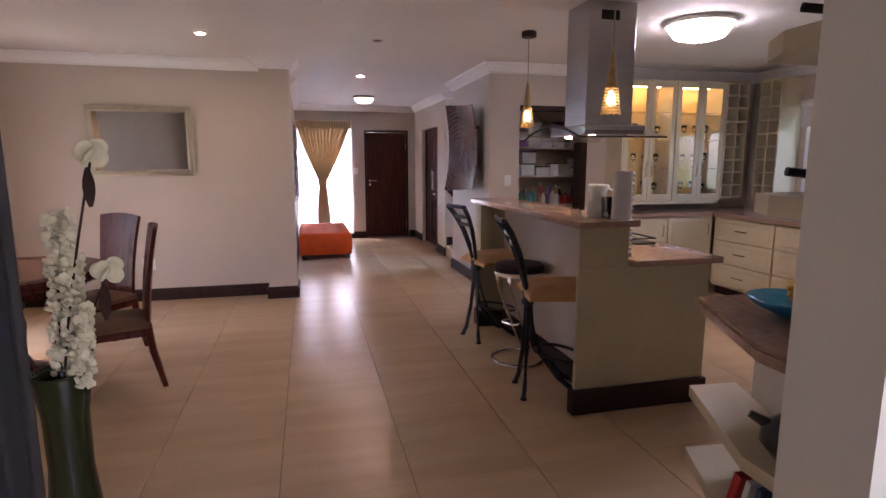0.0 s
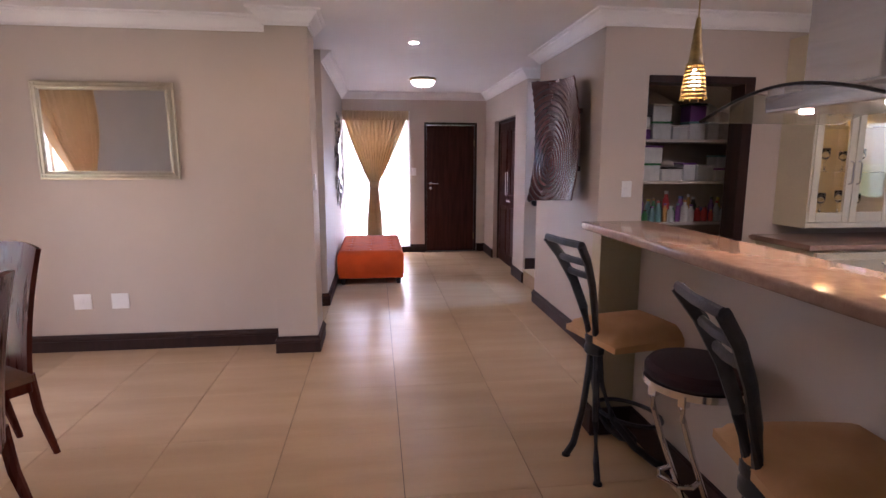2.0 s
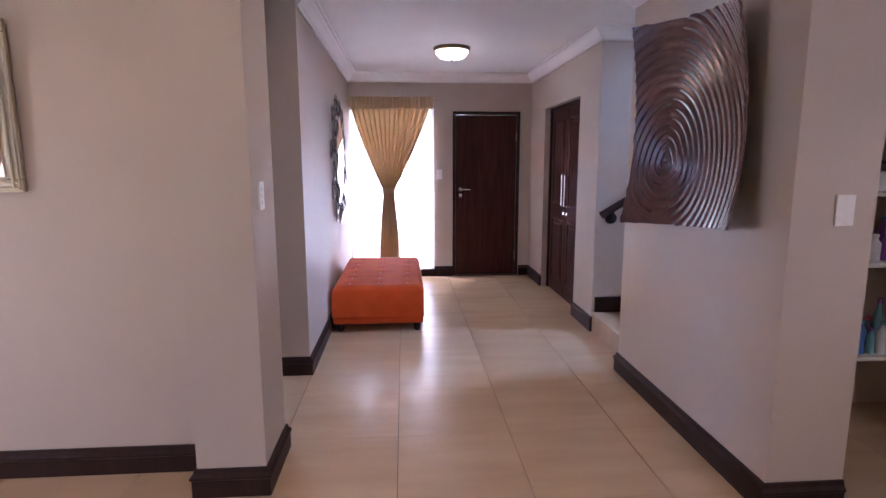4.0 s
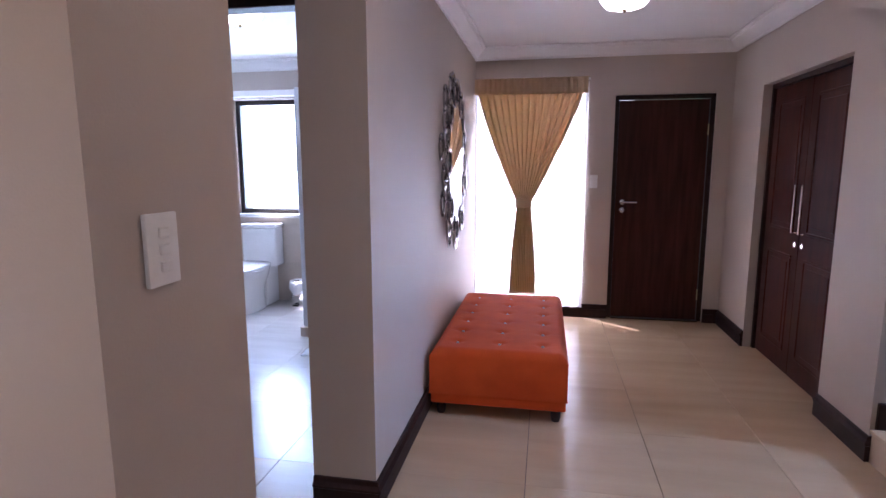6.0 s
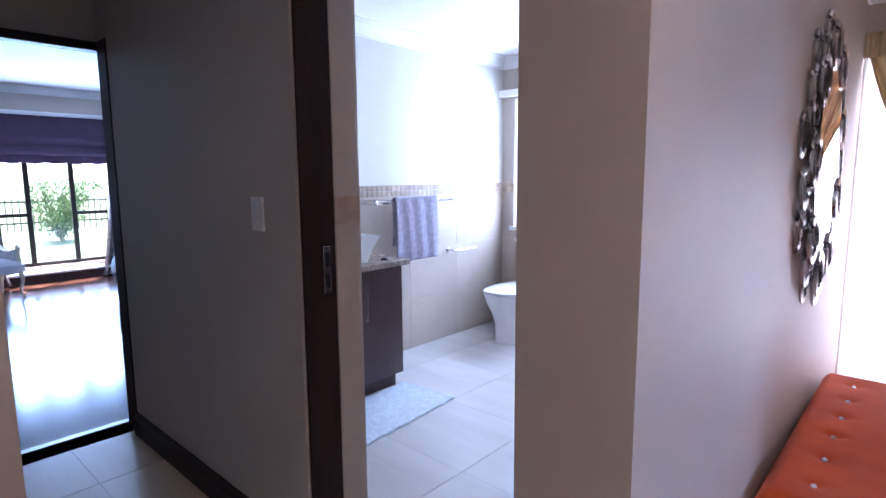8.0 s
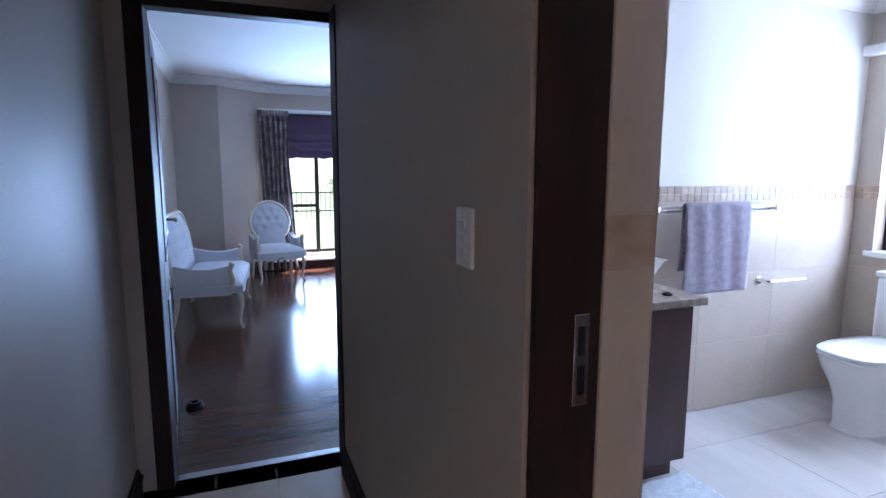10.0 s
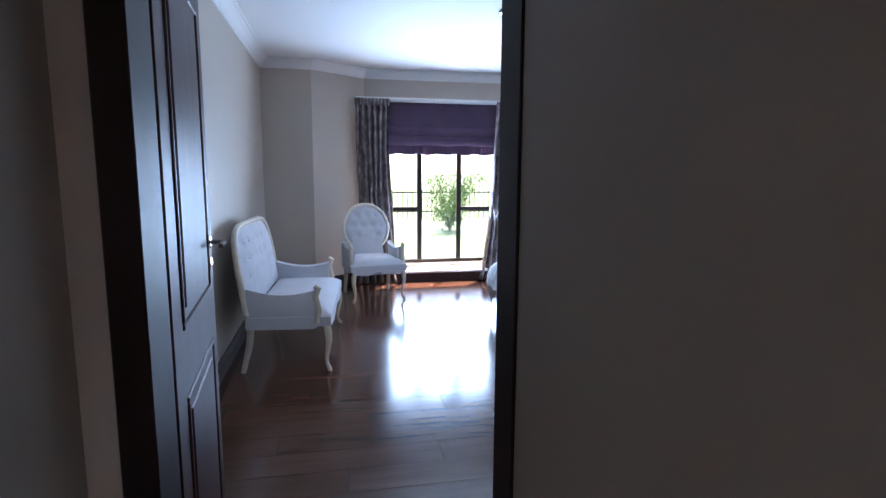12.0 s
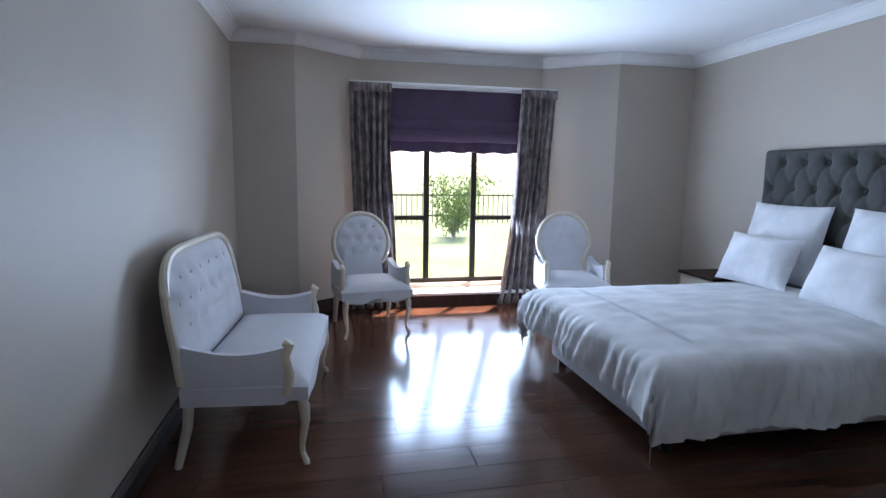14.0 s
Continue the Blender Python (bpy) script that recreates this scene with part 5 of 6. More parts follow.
def shower():
    s = thing("shower_enclosure", "glass shower enclosure in a pale aluminium frame on a tiled kerb", "shower")
    part("kerb", prism([(-1.0, 8.57), (0.145, 8.57), (0.145, 8.69), (-0.88, 8.69), (-0.88, 9.735), (-1.0, 9.735)], 0.001, 0.08), BATH_TILE, s, "low beige tiled kerb")
    for x0, x1, y0, y1 in ((-0.985, -0.945, 8.60, 8.65), (-0.938, -0.898, 8.605, 8.645), (-0.33, -0.29, 8.605, 8.645), (0.10, 0.14, 8.605, 8.645), (-0.985, -0.945, 9.69, 9.73)):
        part("post", blk(x0, x1, y0, y1, 0.081, 2.06, 0.004), PALEALU, s)
    for z in (0.081, 2.02):
        part("rail", blk(-0.898, 0.10, 8.61, 8.64, z, z + 0.04, 0.003), PALEALU, s)
        part("rail", blk(-0.98, -0.95, 8.65, 9.69, z, z + 0.04, 0.003), PALEALU, s)
    for q in ((-0.90, -0.32, 8.622, 8.628, 0.11, 2.03), (-0.30, 0.11, 8.622, 8.628, 0.11, 2.03), (-0.968, -0.962, 8.64, 9.70, 0.11, 2.03)):
        g = part("pane", blk(*q), GLASS, s)
        g.visible_shadow = False
    b = thing("pedal_bin", "small polished steel bin with a white bag over its rim", "bin", at=pose(-1.49, 9.60, 0))
    part("drum", lathe([(0, 0), (0.082, 0), (0.085, 0.006), (0.085, 0.24), (0.078, 0.24), (0.078, 0.01), (0, 0.01)], 28), CHROME, b, smooth=True)

    def bag(u, v):
        a = 2 * math.pi * u
        r = (0.074, 0.088, 0.096, 0.099)[min(3, int(v * 3.01))] + 0.006 * math.sin(5 * a + 2) + 0.003 * math.sin(13 * a)
        return (r * math.cos(a), r * math.sin(a), (0.225, 0.258, 0.215, 0.145)[min(3, int(v * 3.01))] - (0.03 * math.sin(3 * a) if v > 0.9 else 0))
    part("liner_bag", sheet(bag, 48, 3), PAPER, b, "white plastic bag", "all")
    part("pedal", blk(-0.03, 0.03, -0.115, -0.08, 0.004, 0.018, 0.003), BLACK, b)
    m = thing("bath_mat", "small white towelling mat before the shower", "bath mat", at=pose(-0.46, 8.33, 0.001, 0, 0, 3))

    def f(u, v):
        return (0.68 * (u - 0.5) + 0.006 * math.sin(v * 17), 0.40 * (v - 0.5) + 0.006 * math.sin(u * 21), 0.010 + 0.004 * math.sin(u * 60) * math.sin(v * 44))
    bm = sheet(f, 44, 30)
    ret = bmesh.ops.extrude_edge_only(bm, edges=[e for e in bm.edges if e.is_boundary])
    for v in ret["geom"]:
        if isinstance(v, bmesh.types.BMVert):
            v.co.z = 0.0
    part("mat_body", bm, MATCLOTH, m, smooth="all")


def bath_mat():
    m = thing("bath_mat", "pale blue-white tufted bath mat on the tiles", "bath mat", at=pose(-1.625, 7.53, 0.001, 0, 0, 4))

    def f(u, v):
        x, y = 0.44 * (u - 0.5), 0.80 * (v - 0.5)
        return (x + 0.004 * math.sin(v * 31), y + 0.004 * math.sin(u * 23), 0.012 + 0.004 * math.sin(u * 75) * math.sin(v * 130))
    bm = sheet(f, 44, 80)
    ret = bmesh.ops.extrude_edge_only(bm, edges=[e for e in bm.edges if e.is_boundary])
    for v in ret["geom"]:
        if isinstance(v, bmesh.types.BMVert):
            v.co.z = 0.0
    part("mat_body", bm, MATCLOTH, m, smooth="all")


bath_walls()
vanity()
bath_mirror()
rails_and_towel()
toilet()
shower()
bath_mat()
dome_lamp("ceiling_lamp", "round frosted glass lamp with brass rim on the bathroom ceiling", -1.06, 7.98, H, 0.16, LAMPGLASS, BRASS)


# ---- bedroom ----
LINEN = cloth("grey_white_linen", (0.60, 0.59, 0.62), scale=6, second=(0.66, 0.65, 0.68), fine=350, bump=0.15)
IVORY = mat("ivory_lacquer", (0.70, 0.62, 0.50), 0.4, scale=8, vary=0.06, fine=70, bump=0.04)
COTTON = cloth("white_cotton", (0.78, 0.78, 0.80), scale=5, fine=300, bump=0.1)
GREYFELT = cloth("grey_felt", (0.075, 0.075, 0.072), scale=9, second=(0.105, 0.105, 0.10), fine=250, bump=0.3)
TAUPE = cloth("patterned_taupe_satin", (0.15, 0.11, 0.12), through=0.25, scale=11, second=(0.46, 0.39, 0.36), fine=60)
PURPLE = cloth("purple_blind_cloth", (0.12, 0.075, 0.12), through=0.3, scale=5)


def cabriole(x, y, sx, sy, z1, parent):
    pts = [(x, y, z1), (x + 0.012 * sx, y + 0.012 * sy, z1 - 0.05), (x + 0.016 * sx, y + 0.016 * sy, z1 - 0.12), (x - 0.004 * sx, y - 0.004 * sy, z1 - 0.24), (x - 0.002 * sx, y - 0.002 * sy, 0.05), (x + 0.018 * sx, y + 0.018 * sy, 0.012), (x + 0.02 * sx, y + 0.02 * sy, 0.0)]
    part("front_leg", tube(pts, [0.026, 0.027, 0.022, 0.014, 0.012, 0.016, 0.014], 10), IVORY, parent, "ivory cabriole leg", True)


def louis_seat(name, label, group, w, buttons):
    """An upholstered seat of width w at the origin that faces +y, with a buttoned oval back, low arms and cabriole legs."""
    s = thing(name, label, "settee" if w > 1 else "armchair", group)
    hw, d0, d1 = w / 2, -0.28, 0.30
    zs = 0.44

    def seat(u, v):
        a, b = 2 * u - 1, 2 * v - 1
        x = a * (hw - 0.015 + 0.015 * v)
        y = d0 + (d1 - d0) * v
        e = max(abs(a) ** (8 if w > 1 else 5), abs(b) ** 6)
        return (x, y, zs + 0.02 - 0.06 * e + 0.02 * (1 - a * a) * (1 - b * b))
    bm = sheet(seat, 36, 20)
    ret = bmesh.ops.extrude_edge_only(bm, edges=[e for e in bm.edges if e.is_boundary])
    for v in ret["geom"]:
        if isinstance(v, bmesh.types.BMVert):
            v.co.z = 0.315 + 0.02 * math.cos(v.co.x / hw * 6.28) * (1 if v.co.y > 0.2 else 0)
    bmesh.ops.holes_fill(bm, edges=[e for e in bm.edges if e.is_boundary])
    part("seat", bm, LINEN, s, smooth=True)

    bw = hw - 0.035 if w > 1 else hw - 0.055
    zb, zt = 0.42, 1.0

    def outline(t, grow=0.0):
        """The back's edge, t from 0 (low at one side) over the top to 1."""
        a = math.pi * t
        if w > 1:
            c, n = math.cos(a), math.sin(a)
            x = -(bw + grow) * math.copysign(abs(c) ** 0.35, c)
            z = zb + (zt - zb + grow) * (abs(n) ** 0.45) * (0.965 + 0.035 * n)
        else:
            aa = -0.25 * math.pi + 1.50 * math.pi * t
            x = -(bw + grow) * math.cos(aa) * 0.98
            z = zb + 0.325 + (0.262 + grow) * math.sin(aa)
        return x, z

    def ylean(z):
        return -0.27 - 0.10 * max(0, (z - 0.42)) ** 1.1 * 1.6
    bs = []
    for r, nb in enumerate(buttons):
        for i in range(nb):
            zz = 0.90 - 0.115 * r
            bs.append(((i - (nb - 1) / 2) * (0.155 if w > 1 else 0.115), zz))
    n = 48
    cx, cz = 0.0, zb + 0.32
    bm = bmesh.new()
    rings = []
    for k in range(13):
        f = k / 12
        ring = []
        for i in range(n + 1):
            x, z = outline(i / n)
            x, z = cx + (x - cx) * f, cz + (z - cz) * f
            y = ylean(z) + 0.058 * (1 - f ** 4)
            for bx, bz in bs:
                y -= 0.020 * math.exp(-((x - bx) ** 2 + (z - bz) ** 2) / 0.0012)
            ring.append(bm.verts.new((x, y, z)))
        rings.append(ring)
    for p, q in zip(rings, rings[1:]):
        for i in range(n):
            bm.faces.new((p[i], p[i + 1], q[i + 1], q[i]))
        bm.faces.new((p[n], p[0], q[0], q[n]))
    bmesh.ops.remove_doubles(bm, verts=bm.verts, dist=1e-4)
    part("back_cushion", bm, LINEN, s, "buttoned linen back", True)
    back = bmesh.new()
    vs = [back.verts.new((outline(i / n)[0], ylean(outline(i / n)[1]) - 0.018, outline(i / n)[1])) for i in range(n + 1)]
    back.faces.new(vs)
    ret = bmesh.ops.extrude_face_region(back, geom=back.faces[:])
    for g in ret["geom"]:
        if isinstance(g, bmesh.types.BMVert):
            g.co.y += 0.02
    part("back_panel", back, LINEN, s)
    if w < 1:
        def low(u, v):
            z = 0.40 + 0.24 * v
            return ((2 * u - 1) * (bw * (0.68 + 0.08 * abs(v - 0.7))), ylean(z) + 0.012 + 0.02 * math.sin(u * math.pi), z)
        part("lower_back", sheet(low, 10, 6, thick=0.03), LINEN, s, "linen lower back", True)
    rim = [(outline(i / n, 0.012)[0], ylean(outline(i / n, 0.012)[1]), outline(i / n, 0.012)[1]) for i in range(n + 1)]
    part("back_frame", tube(rim, 0.022, 8), IVORY, s, "ivory carved back frame", True)
    for bx, bz in bs:
        part("button", lathe([(0, 0.006), (0.008, 0.004), (0.011, 0), (0, -0.002)], 8), LINEN, s, at=pose(bx, ylean(bz) + 0.037, bz, -90))
    for sx in (-1, 1):
        x = sx * (hw - 0.022)

        def arm(u, v):
            y = -0.27 + 0.46 * u
            top = 0.60 - 0.045 * math.sin(u * math.pi * 0.9)
            return (x + sx * 0.012 * math.sin(v * 3.14), y, 0.36 + (top - 0.36) * v)
        part("arm_panel", sheet(arm, 14, 8, thick=0.05), LINEN, s, smooth=True)
        part("arm_post", tube([(x, 0.20, 0.36), (x, 0.215, 0.45), (x, 0.195, 0.54), (x, 0.215, 0.60), (x, 0.19, 0.615)], [0.03, 0.024, 0.022, 0.026, 0.02], 10), IVORY, s, "ivory scrolled arm front", True)
        cabriole(sx * (hw - 0.045), 0.265, sx, 1, 0.335, s)
        part("rear_leg", tube([(sx * (hw - 0.06), -0.25, 0.36), (sx * (hw - 0.055), -0.265, 0.2), (sx * (hw - 0.05), -0.315, 0.0)], [0.026, 0.024, 0.018], 8), IVORY, s, "ivory splayed rear leg", True)
    part("apron", blk(-hw + 0.04, hw - 0.04, 0.262, 0.285, 0.30, 0.35, 0.004), LINEN, s)
    return s


def bed():
    b = thing("bed", "double bed with white duvet, skirted base and embroidered stripe", "bed")
    x0, x1, y0, y1 = -6.37, -4.93, 7.72, 9.76
    part("base", blk(x0 + 0.03, x1 - 0.03, y0 + 0.02, y1, 0.07, 0.33, 0.02, 2), LINEN, b, "pale fabric bed base", True)
    part("mattress", blk(x0 + 0.02, x1 - 0.02, y0 + 0.02, y1, 0.331, 0.54, 0.04, 3), COTTON, b, smooth=True)
    for x in (x0 + 0.08, x1 - 0.08):
        for y in (y0 + 0.09, y1 - 0.1):
            part("castor", lathe([(0, 0), (0.028, 0), (0.03, 0.03), (0.02, 0.07), (0, 0.07)], 12, (x, y, 0)), BLACK, b, smooth=True)
    cx, hw = (x0 + x1) / 2, (x1 - x0) / 2 + 0.03
    ya, yb = y0 - 0.03, 9.55

    def duvet(u, v):
        """u across the bed from hem to hem, v from the foot's hem to the pillows."""
        side, foot = 0.42, 0.32
        s = (2 * u - 1) * (hw + side)
        t = -foot + v * (yb - ya + foot)
        ox, oy = max(0, abs(s) - hw), max(0, -t)
        drop = math.hypot(ox, oy)
        r = 0.09
        fall = lambda e: (r * math.sin(min(e / r, math.pi / 2)), r * (1 - math.cos(min(e / r, math.pi / 2))) + max(0, e - r * math.pi / 2))
        hx, dx = fall(ox)
        hy, dy = fall(oy)
        sg = math.copysign(1, s)
        z = 0.560 - max(dx, dy) - 0.48 * min(dx, dy)
        wave = min(1, drop / 0.25)
        if ox > 0 or oy > 0:
            k = (t if ox > oy else s)
            z0 = (0.013 * math.sin(k * 24 + 2 * math.sin(k * 5) + drop * 7) + 0.009 * math.sin(k * 57 + drop * 16 + 2 * math.sin(k * 9)) + 0.004 * math.sin(k * 121 - drop * 30)) * wave
            flare = 0.075 * wave * (0.6 + 0.4 * math.sin(k * 8.3 + 1))
        else:
            z0, flare = 0, 0
        x = cx + sg * (min(abs(s), hw) + hx + (flare + z0 if ox > 0 else 0))
        y = ya + max(t, 0) - hy - ((flare + z0) if oy > 0 else 0)
        n1 = noise.noise(Vector((x * 2.2, y * 2.2, 1))) * 0.008 + noise.noise(Vector((x * 9, y * 4, 5))) * 0.006
        z += n1 + (0.035 * (1 - (s / hw) ** 2) * min(1, max(0, t) / 0.4) if drop == 0 else 0)
        return (x, y, max(0.06, z))
    d = part("duvet", sheet(duvet, 150, 150), COTTON, b, "rumpled white cotton duvet", "all")
    bm = sheet(lambda u, v: tuple(Vector(duvet(0.222 + 0.556 * u, 0.245 + 0.016 * v)) + Vector((0, 0, 0.004))), 120, 2)
    part("embroidered_band", bm, LINEN, b, "grey embroidered band", "all")
    h = thing("headboard", "deep-buttoned grey felt headboard against the wall", "headboard")
    hx0, hx1, hz0, hz1 = -6.80, -4.70, 0.30, 1.64
    nb, mb = 10, 6
    bs = [(hx0 + (hx1 - hx0) * (i + (0.5 if j % 2 else 0.0)) / nb, hz1 - 0.115 - 0.21 * j) for j in range(mb) for i in range(0 if j % 2 else 1, nb)]

    def pad(u, v):
        x, z = hx0 + (hx1 - hx0) * u, hz0 + (hz1 - hz0) * v
        e = min(x - hx0, hx1 - x, hz1 - z, z - hz0)
        y = 9.830 + 0.06 * max(0, 1 - e / 0.05) ** 2
        ip, jp = (x - hx0) / ((hx1 - hx0) / nb), (hz1 - 0.115 - z) / 0.21
        for bx, bz in bs:
            q = (x - bx) ** 2 + (z - bz) ** 2
            if q < 0.03:
                y += 0.045 * math.exp(-q / 0.0022)
        g1, g2 = abs(((ip + jp / 2) % 1) - 0.5), abs(((ip - jp / 2) % 1) - 0.5)
        y += 0.018 * (math.exp(-((0.5 - g1) / 0.06) ** 2) + math.exp(-((0.5 - g2) / 0.06) ** 2)) if e > 0.04 else 0
        return (x, min(y, 9.90), z)
    bm = sheet(pad, 150, 96)
    ret = bmesh.ops.extrude_edge_only(bm, edges=[e for e in bm.edges if e.is_boundary])
    for v in ret["geom"]:
        if isinstance(v, bmesh.types.BMVert):
            v.co.y = 9.945
    part("tufted_pad", bm, GREYFELT, h, smooth="all")
    for bx, bz in bs:
        if hz0 + 0.5 < bz and hx0 + 0.03 < bx < hx1 - 0.03:
            part("button", lathe([(0, 0.004), (0.010, 0.002), (0.013, -0.003), (0, -0.004)], 8), GREYFELT, h, at=pose(bx, 9.868, bz, 90))
    part("leg", blk(hx0 + 0.1, hx0 + 0.16, 9.86, 9.93, 0, 0.31), DARK, h)
    part("leg", blk(hx1 - 0.16, hx1 - 0.1, 9.86, 9.93, 0, 0.31), DARK, h)


def pillow(label, m, w, h, t):
    p = thing("pillow", label, "pillow", "pillows on the bed", at=m)
    bm = bmesh.new()
    for s in (-1, 1):
        def f(u, v):
            a, b = 2 * u - 1, 2 * v - 1
            k = (1 - abs(a) ** 2.6) * (1 - abs(b) ** 2.6)
            x = a * w / 2 * (1 - 0.05 * (1 - b * b))
            z = h / 2 + b * h / 2 * (1 - 0.05 * (1 - a * a))
            return (x, s * (t / 2 * k ** 0.55 + 0.002 * noise.noise(Vector((x * 14, s, z * 14))) * 3), z)
        sheet(f, 24, 20, bm)
    bmesh.ops.remove_doubles(bm, verts=bm.verts, dist=1e-4)
    part("cover", bm, COTTON, p, smooth="all")


def bedside():
    b = thing("bedside_table", "white bedside cabinet with dark wooden top", "bedside table")
    part("body", blk(-7.20, -6.745, 9.41, 9.93, 0.06, 0.495, 0.003), IVORY, b)
    part("top", blk(-7.225, -6.735, 9.385, 9.945, 0.496, 0.522, 0.005, 2), DARK, b, "dark wooden top")
    for z in (0.09, 0.29):
        d = part("drawer", blk(-7.185, -6.76, 9.393, 9.409, z, z + 0.185, 0.003), IVORY, b)
        part("knob", lathe([(0, 0), (0.008, 0), (0.008, 0.015), (0.015, 0.02), (0, 0.026)], 12), CHROME, d, smooth=True, at=pose(-6.97, 9.393, z + 0.09, 90))
    for x in (-7.17, -6.79):
        for y in (9.44, 9.90):
            part("foot", blk(x - 0.025, x + 0.025, y - 0.025, y + 0.025, 0, 0.06, 0.004), IVORY, b)


def bedroom_curtains():
    for name, ya, yb, tuck in (("south", 6.34, 6.74, 1), ("north", 8.12, 8.50, -1)):
        c = thing("curtain", "patterned taupe satin curtain with pencil-pleat heading, drawn open", "curtain", "curtains of the bedroom bay")

        def f(u, v):
            k = min(1, v / 0.07)
            waist = 1 - 0.04 * math.sin(min(1, v * 1.1) * math.pi) + 0.12 * v
            puddle = max(0, v - 0.9) / 0.1
            w = (yb - ya) * waist * (1 + 0.22 * puddle)
            mid = (ya + yb) / 2 + (0.05 if tuck > 0 else -0.15) * v ** 1.3
            s = 2 * u - 1
            fold = (0.012 + 0.030 * k) * math.sin(s * 19 + 0.6 * math.sin(v * 5)) + 0.010 * k * math.sin(s * 41 + v * 3)
            return (-8.24 + fold + 0.06 * puddle, mid + s * w / 2 + 0.01 * math.sin(v * 7 + s * 3), 2.27 - 2.255 * v)
        part("pleated_cloth", sheet(f, 110, 46, thick=0.004), TAUPE, c, smooth="all")

        def hd(u, v):
            s = u * 62
            return (-8.215 + 0.006 * math.sin(s), ya - 0.01 + (yb - ya + 0.02) * u, 2.285 - 0.09 * v)
        part("pleat_heading", sheet(hd, 90, 3, thick=0.004), TAUPE, c, smooth="all")
    r = thing("curtain_track", "white curtain track across the bay", "curtain track")
    part("track", blk(-8.30, -8.26, 6.33, 8.52, 2.275, 2.305, 0.004), WHITEPL, r)
    part("track_cover", blk(-8.445, -8.30, 6.60, 8.30, 2.262, 2.290, 0.003), WHITEPL, r)
    b = thing("roman_blind", "purple roman blind half raised over the window", "blind")

    def bl(u, v):
        y = 6.68 + 1.58 * u
        z = 2.26 - 0.30 * v
        return (-8.36 + 0.004 * math.sin(u * 9), y, z)
    part("upper_cloth", sheet(bl, 30, 6, thick=0.004), PURPLE, b, smooth=True)
    for k, (za, zb, x) in enumerate(((1.975, 1.83, -8.335), (1.86, 1.735, -8.315))):
        def fo(u, v):
            y = 6.68 + 1.58 * u
            sag = 0.010 * math.sin(u * math.pi * 3) ** 2
            return (x + 0.030 * math.sin(v * math.pi) + 0.004 * math.sin(u * 60), y, za + (zb - za) * v - sag)
        part("fold", sheet(fo, 60, 8, thick=0.004), PURPLE, b, smooth="all")

    def hem(u, v):
        y = 6.68 + 1.58 * u
        return (-8.335 + 0.012 * math.sin(u * 85) * v, y, 1.775 - 0.155 * v - 0.008 * math.sin(u * 40))
    part("hem", sheet(hem, 120, 6, thick=0.004), PURPLE, b, "gathered satin hem", "all")


bed()
pillow("large white square pillow leaning on the headboard", pose(-6.38, 9.64, 0.575, -14, 0, 4), 0.72, 0.64, 0.20)
pillow("large white square pillow leaning on the headboard", pose(-5.52, 9.64, 0.575, -14, 0, -3), 0.72, 0.64, 0.20)
pillow("white rectangular pillow in front of the larger one", pose(-6.28, 9.33, 0.57, -24, 0, 5), 0.66, 0.42, 0.19)
pillow("white rectangular pillow in front of the larger one", pose(-5.40, 9.24, 0.57, -24, 0, -4), 0.70, 0.42, 0.19)
bedside()
st2 = louis_seat("settee", "ivory two-seat settee with buttoned pale grey linen back", "", 1.30, (7, 8, 7, 4))
st2.matrix_basis = pose(-5.84, 5.762, 0, 0, 0, -4)
ac = louis_seat("armchair", "ivory oval-back armchair in buttoned pale grey linen", "armchairs in the bay", 0.62, (3, 4, 3))
ac.matrix_basis = pose(-7.50, 6.47, 0, 0, 0, -80)
copy_thing(ac, pose(-7.45, 8.39, 0, 0, 0, -99))
bedroom_curtains()
FROST = mat("frosted_glass", (0.55, 0.54, 0.52), 0.35, scale=8, vary=0.05)
dome_lamp("ceiling_lamp", "unlit frosted glass dome lamp with metal rim on the bedroom ceiling", -5.66, 7.54, HB, 0.19, FROST, STEEL, 0.12)

# ---- kitchen ----
BLUE = mat("blue_glaze", (0.03, 0.25, 0.50), 0.12, scale=8, second=(0.05, 0.38, 0.62), bump=0.0)
BANANA = mat("banana_skin", (0.62, 0.42, 0.05), 0.5, scale=12, second=(0.50, 0.33, 0.06), fine=60, bump=0.05)
CLEAR = glass("clear_glass")
POT = mat("dark_pottery", (0.03, 0.03, 0.035), 0.3, scale=10, vary=0.2)
RED = mat("red_cover", (0.40, 0.02, 0.025), 0.4, scale=6, vary=0.1)
BLUECOVER = mat("blue_cover", (0.10, 0.16, 0.35), 0.4, scale=6, vary=0.1)
# Cabinet back whose yellow is the lamp's light put into the base colour.
LAMPLIT_BOARD = mat("lamplit_yellow_board", (0.62, 0.46, 0.20), 0.6, scale=4, vary=0.05)


def slab(name, label, poly, z0, z1, material, bevel=0.010):
    t = thing(name, label, "worktop" if "worktop" in name else "shelf")
    bm = prism(poly, z0, z1)
    bmesh.ops.bevel(bm, geom=[e for e in bm.edges if abs(e.verts[0].co.z - e.verts[1].co.z) < 1e-4], offset=bevel, segments=2, affect="EDGES")
    part("slab", bm, material, t, smooth=True)
    return t


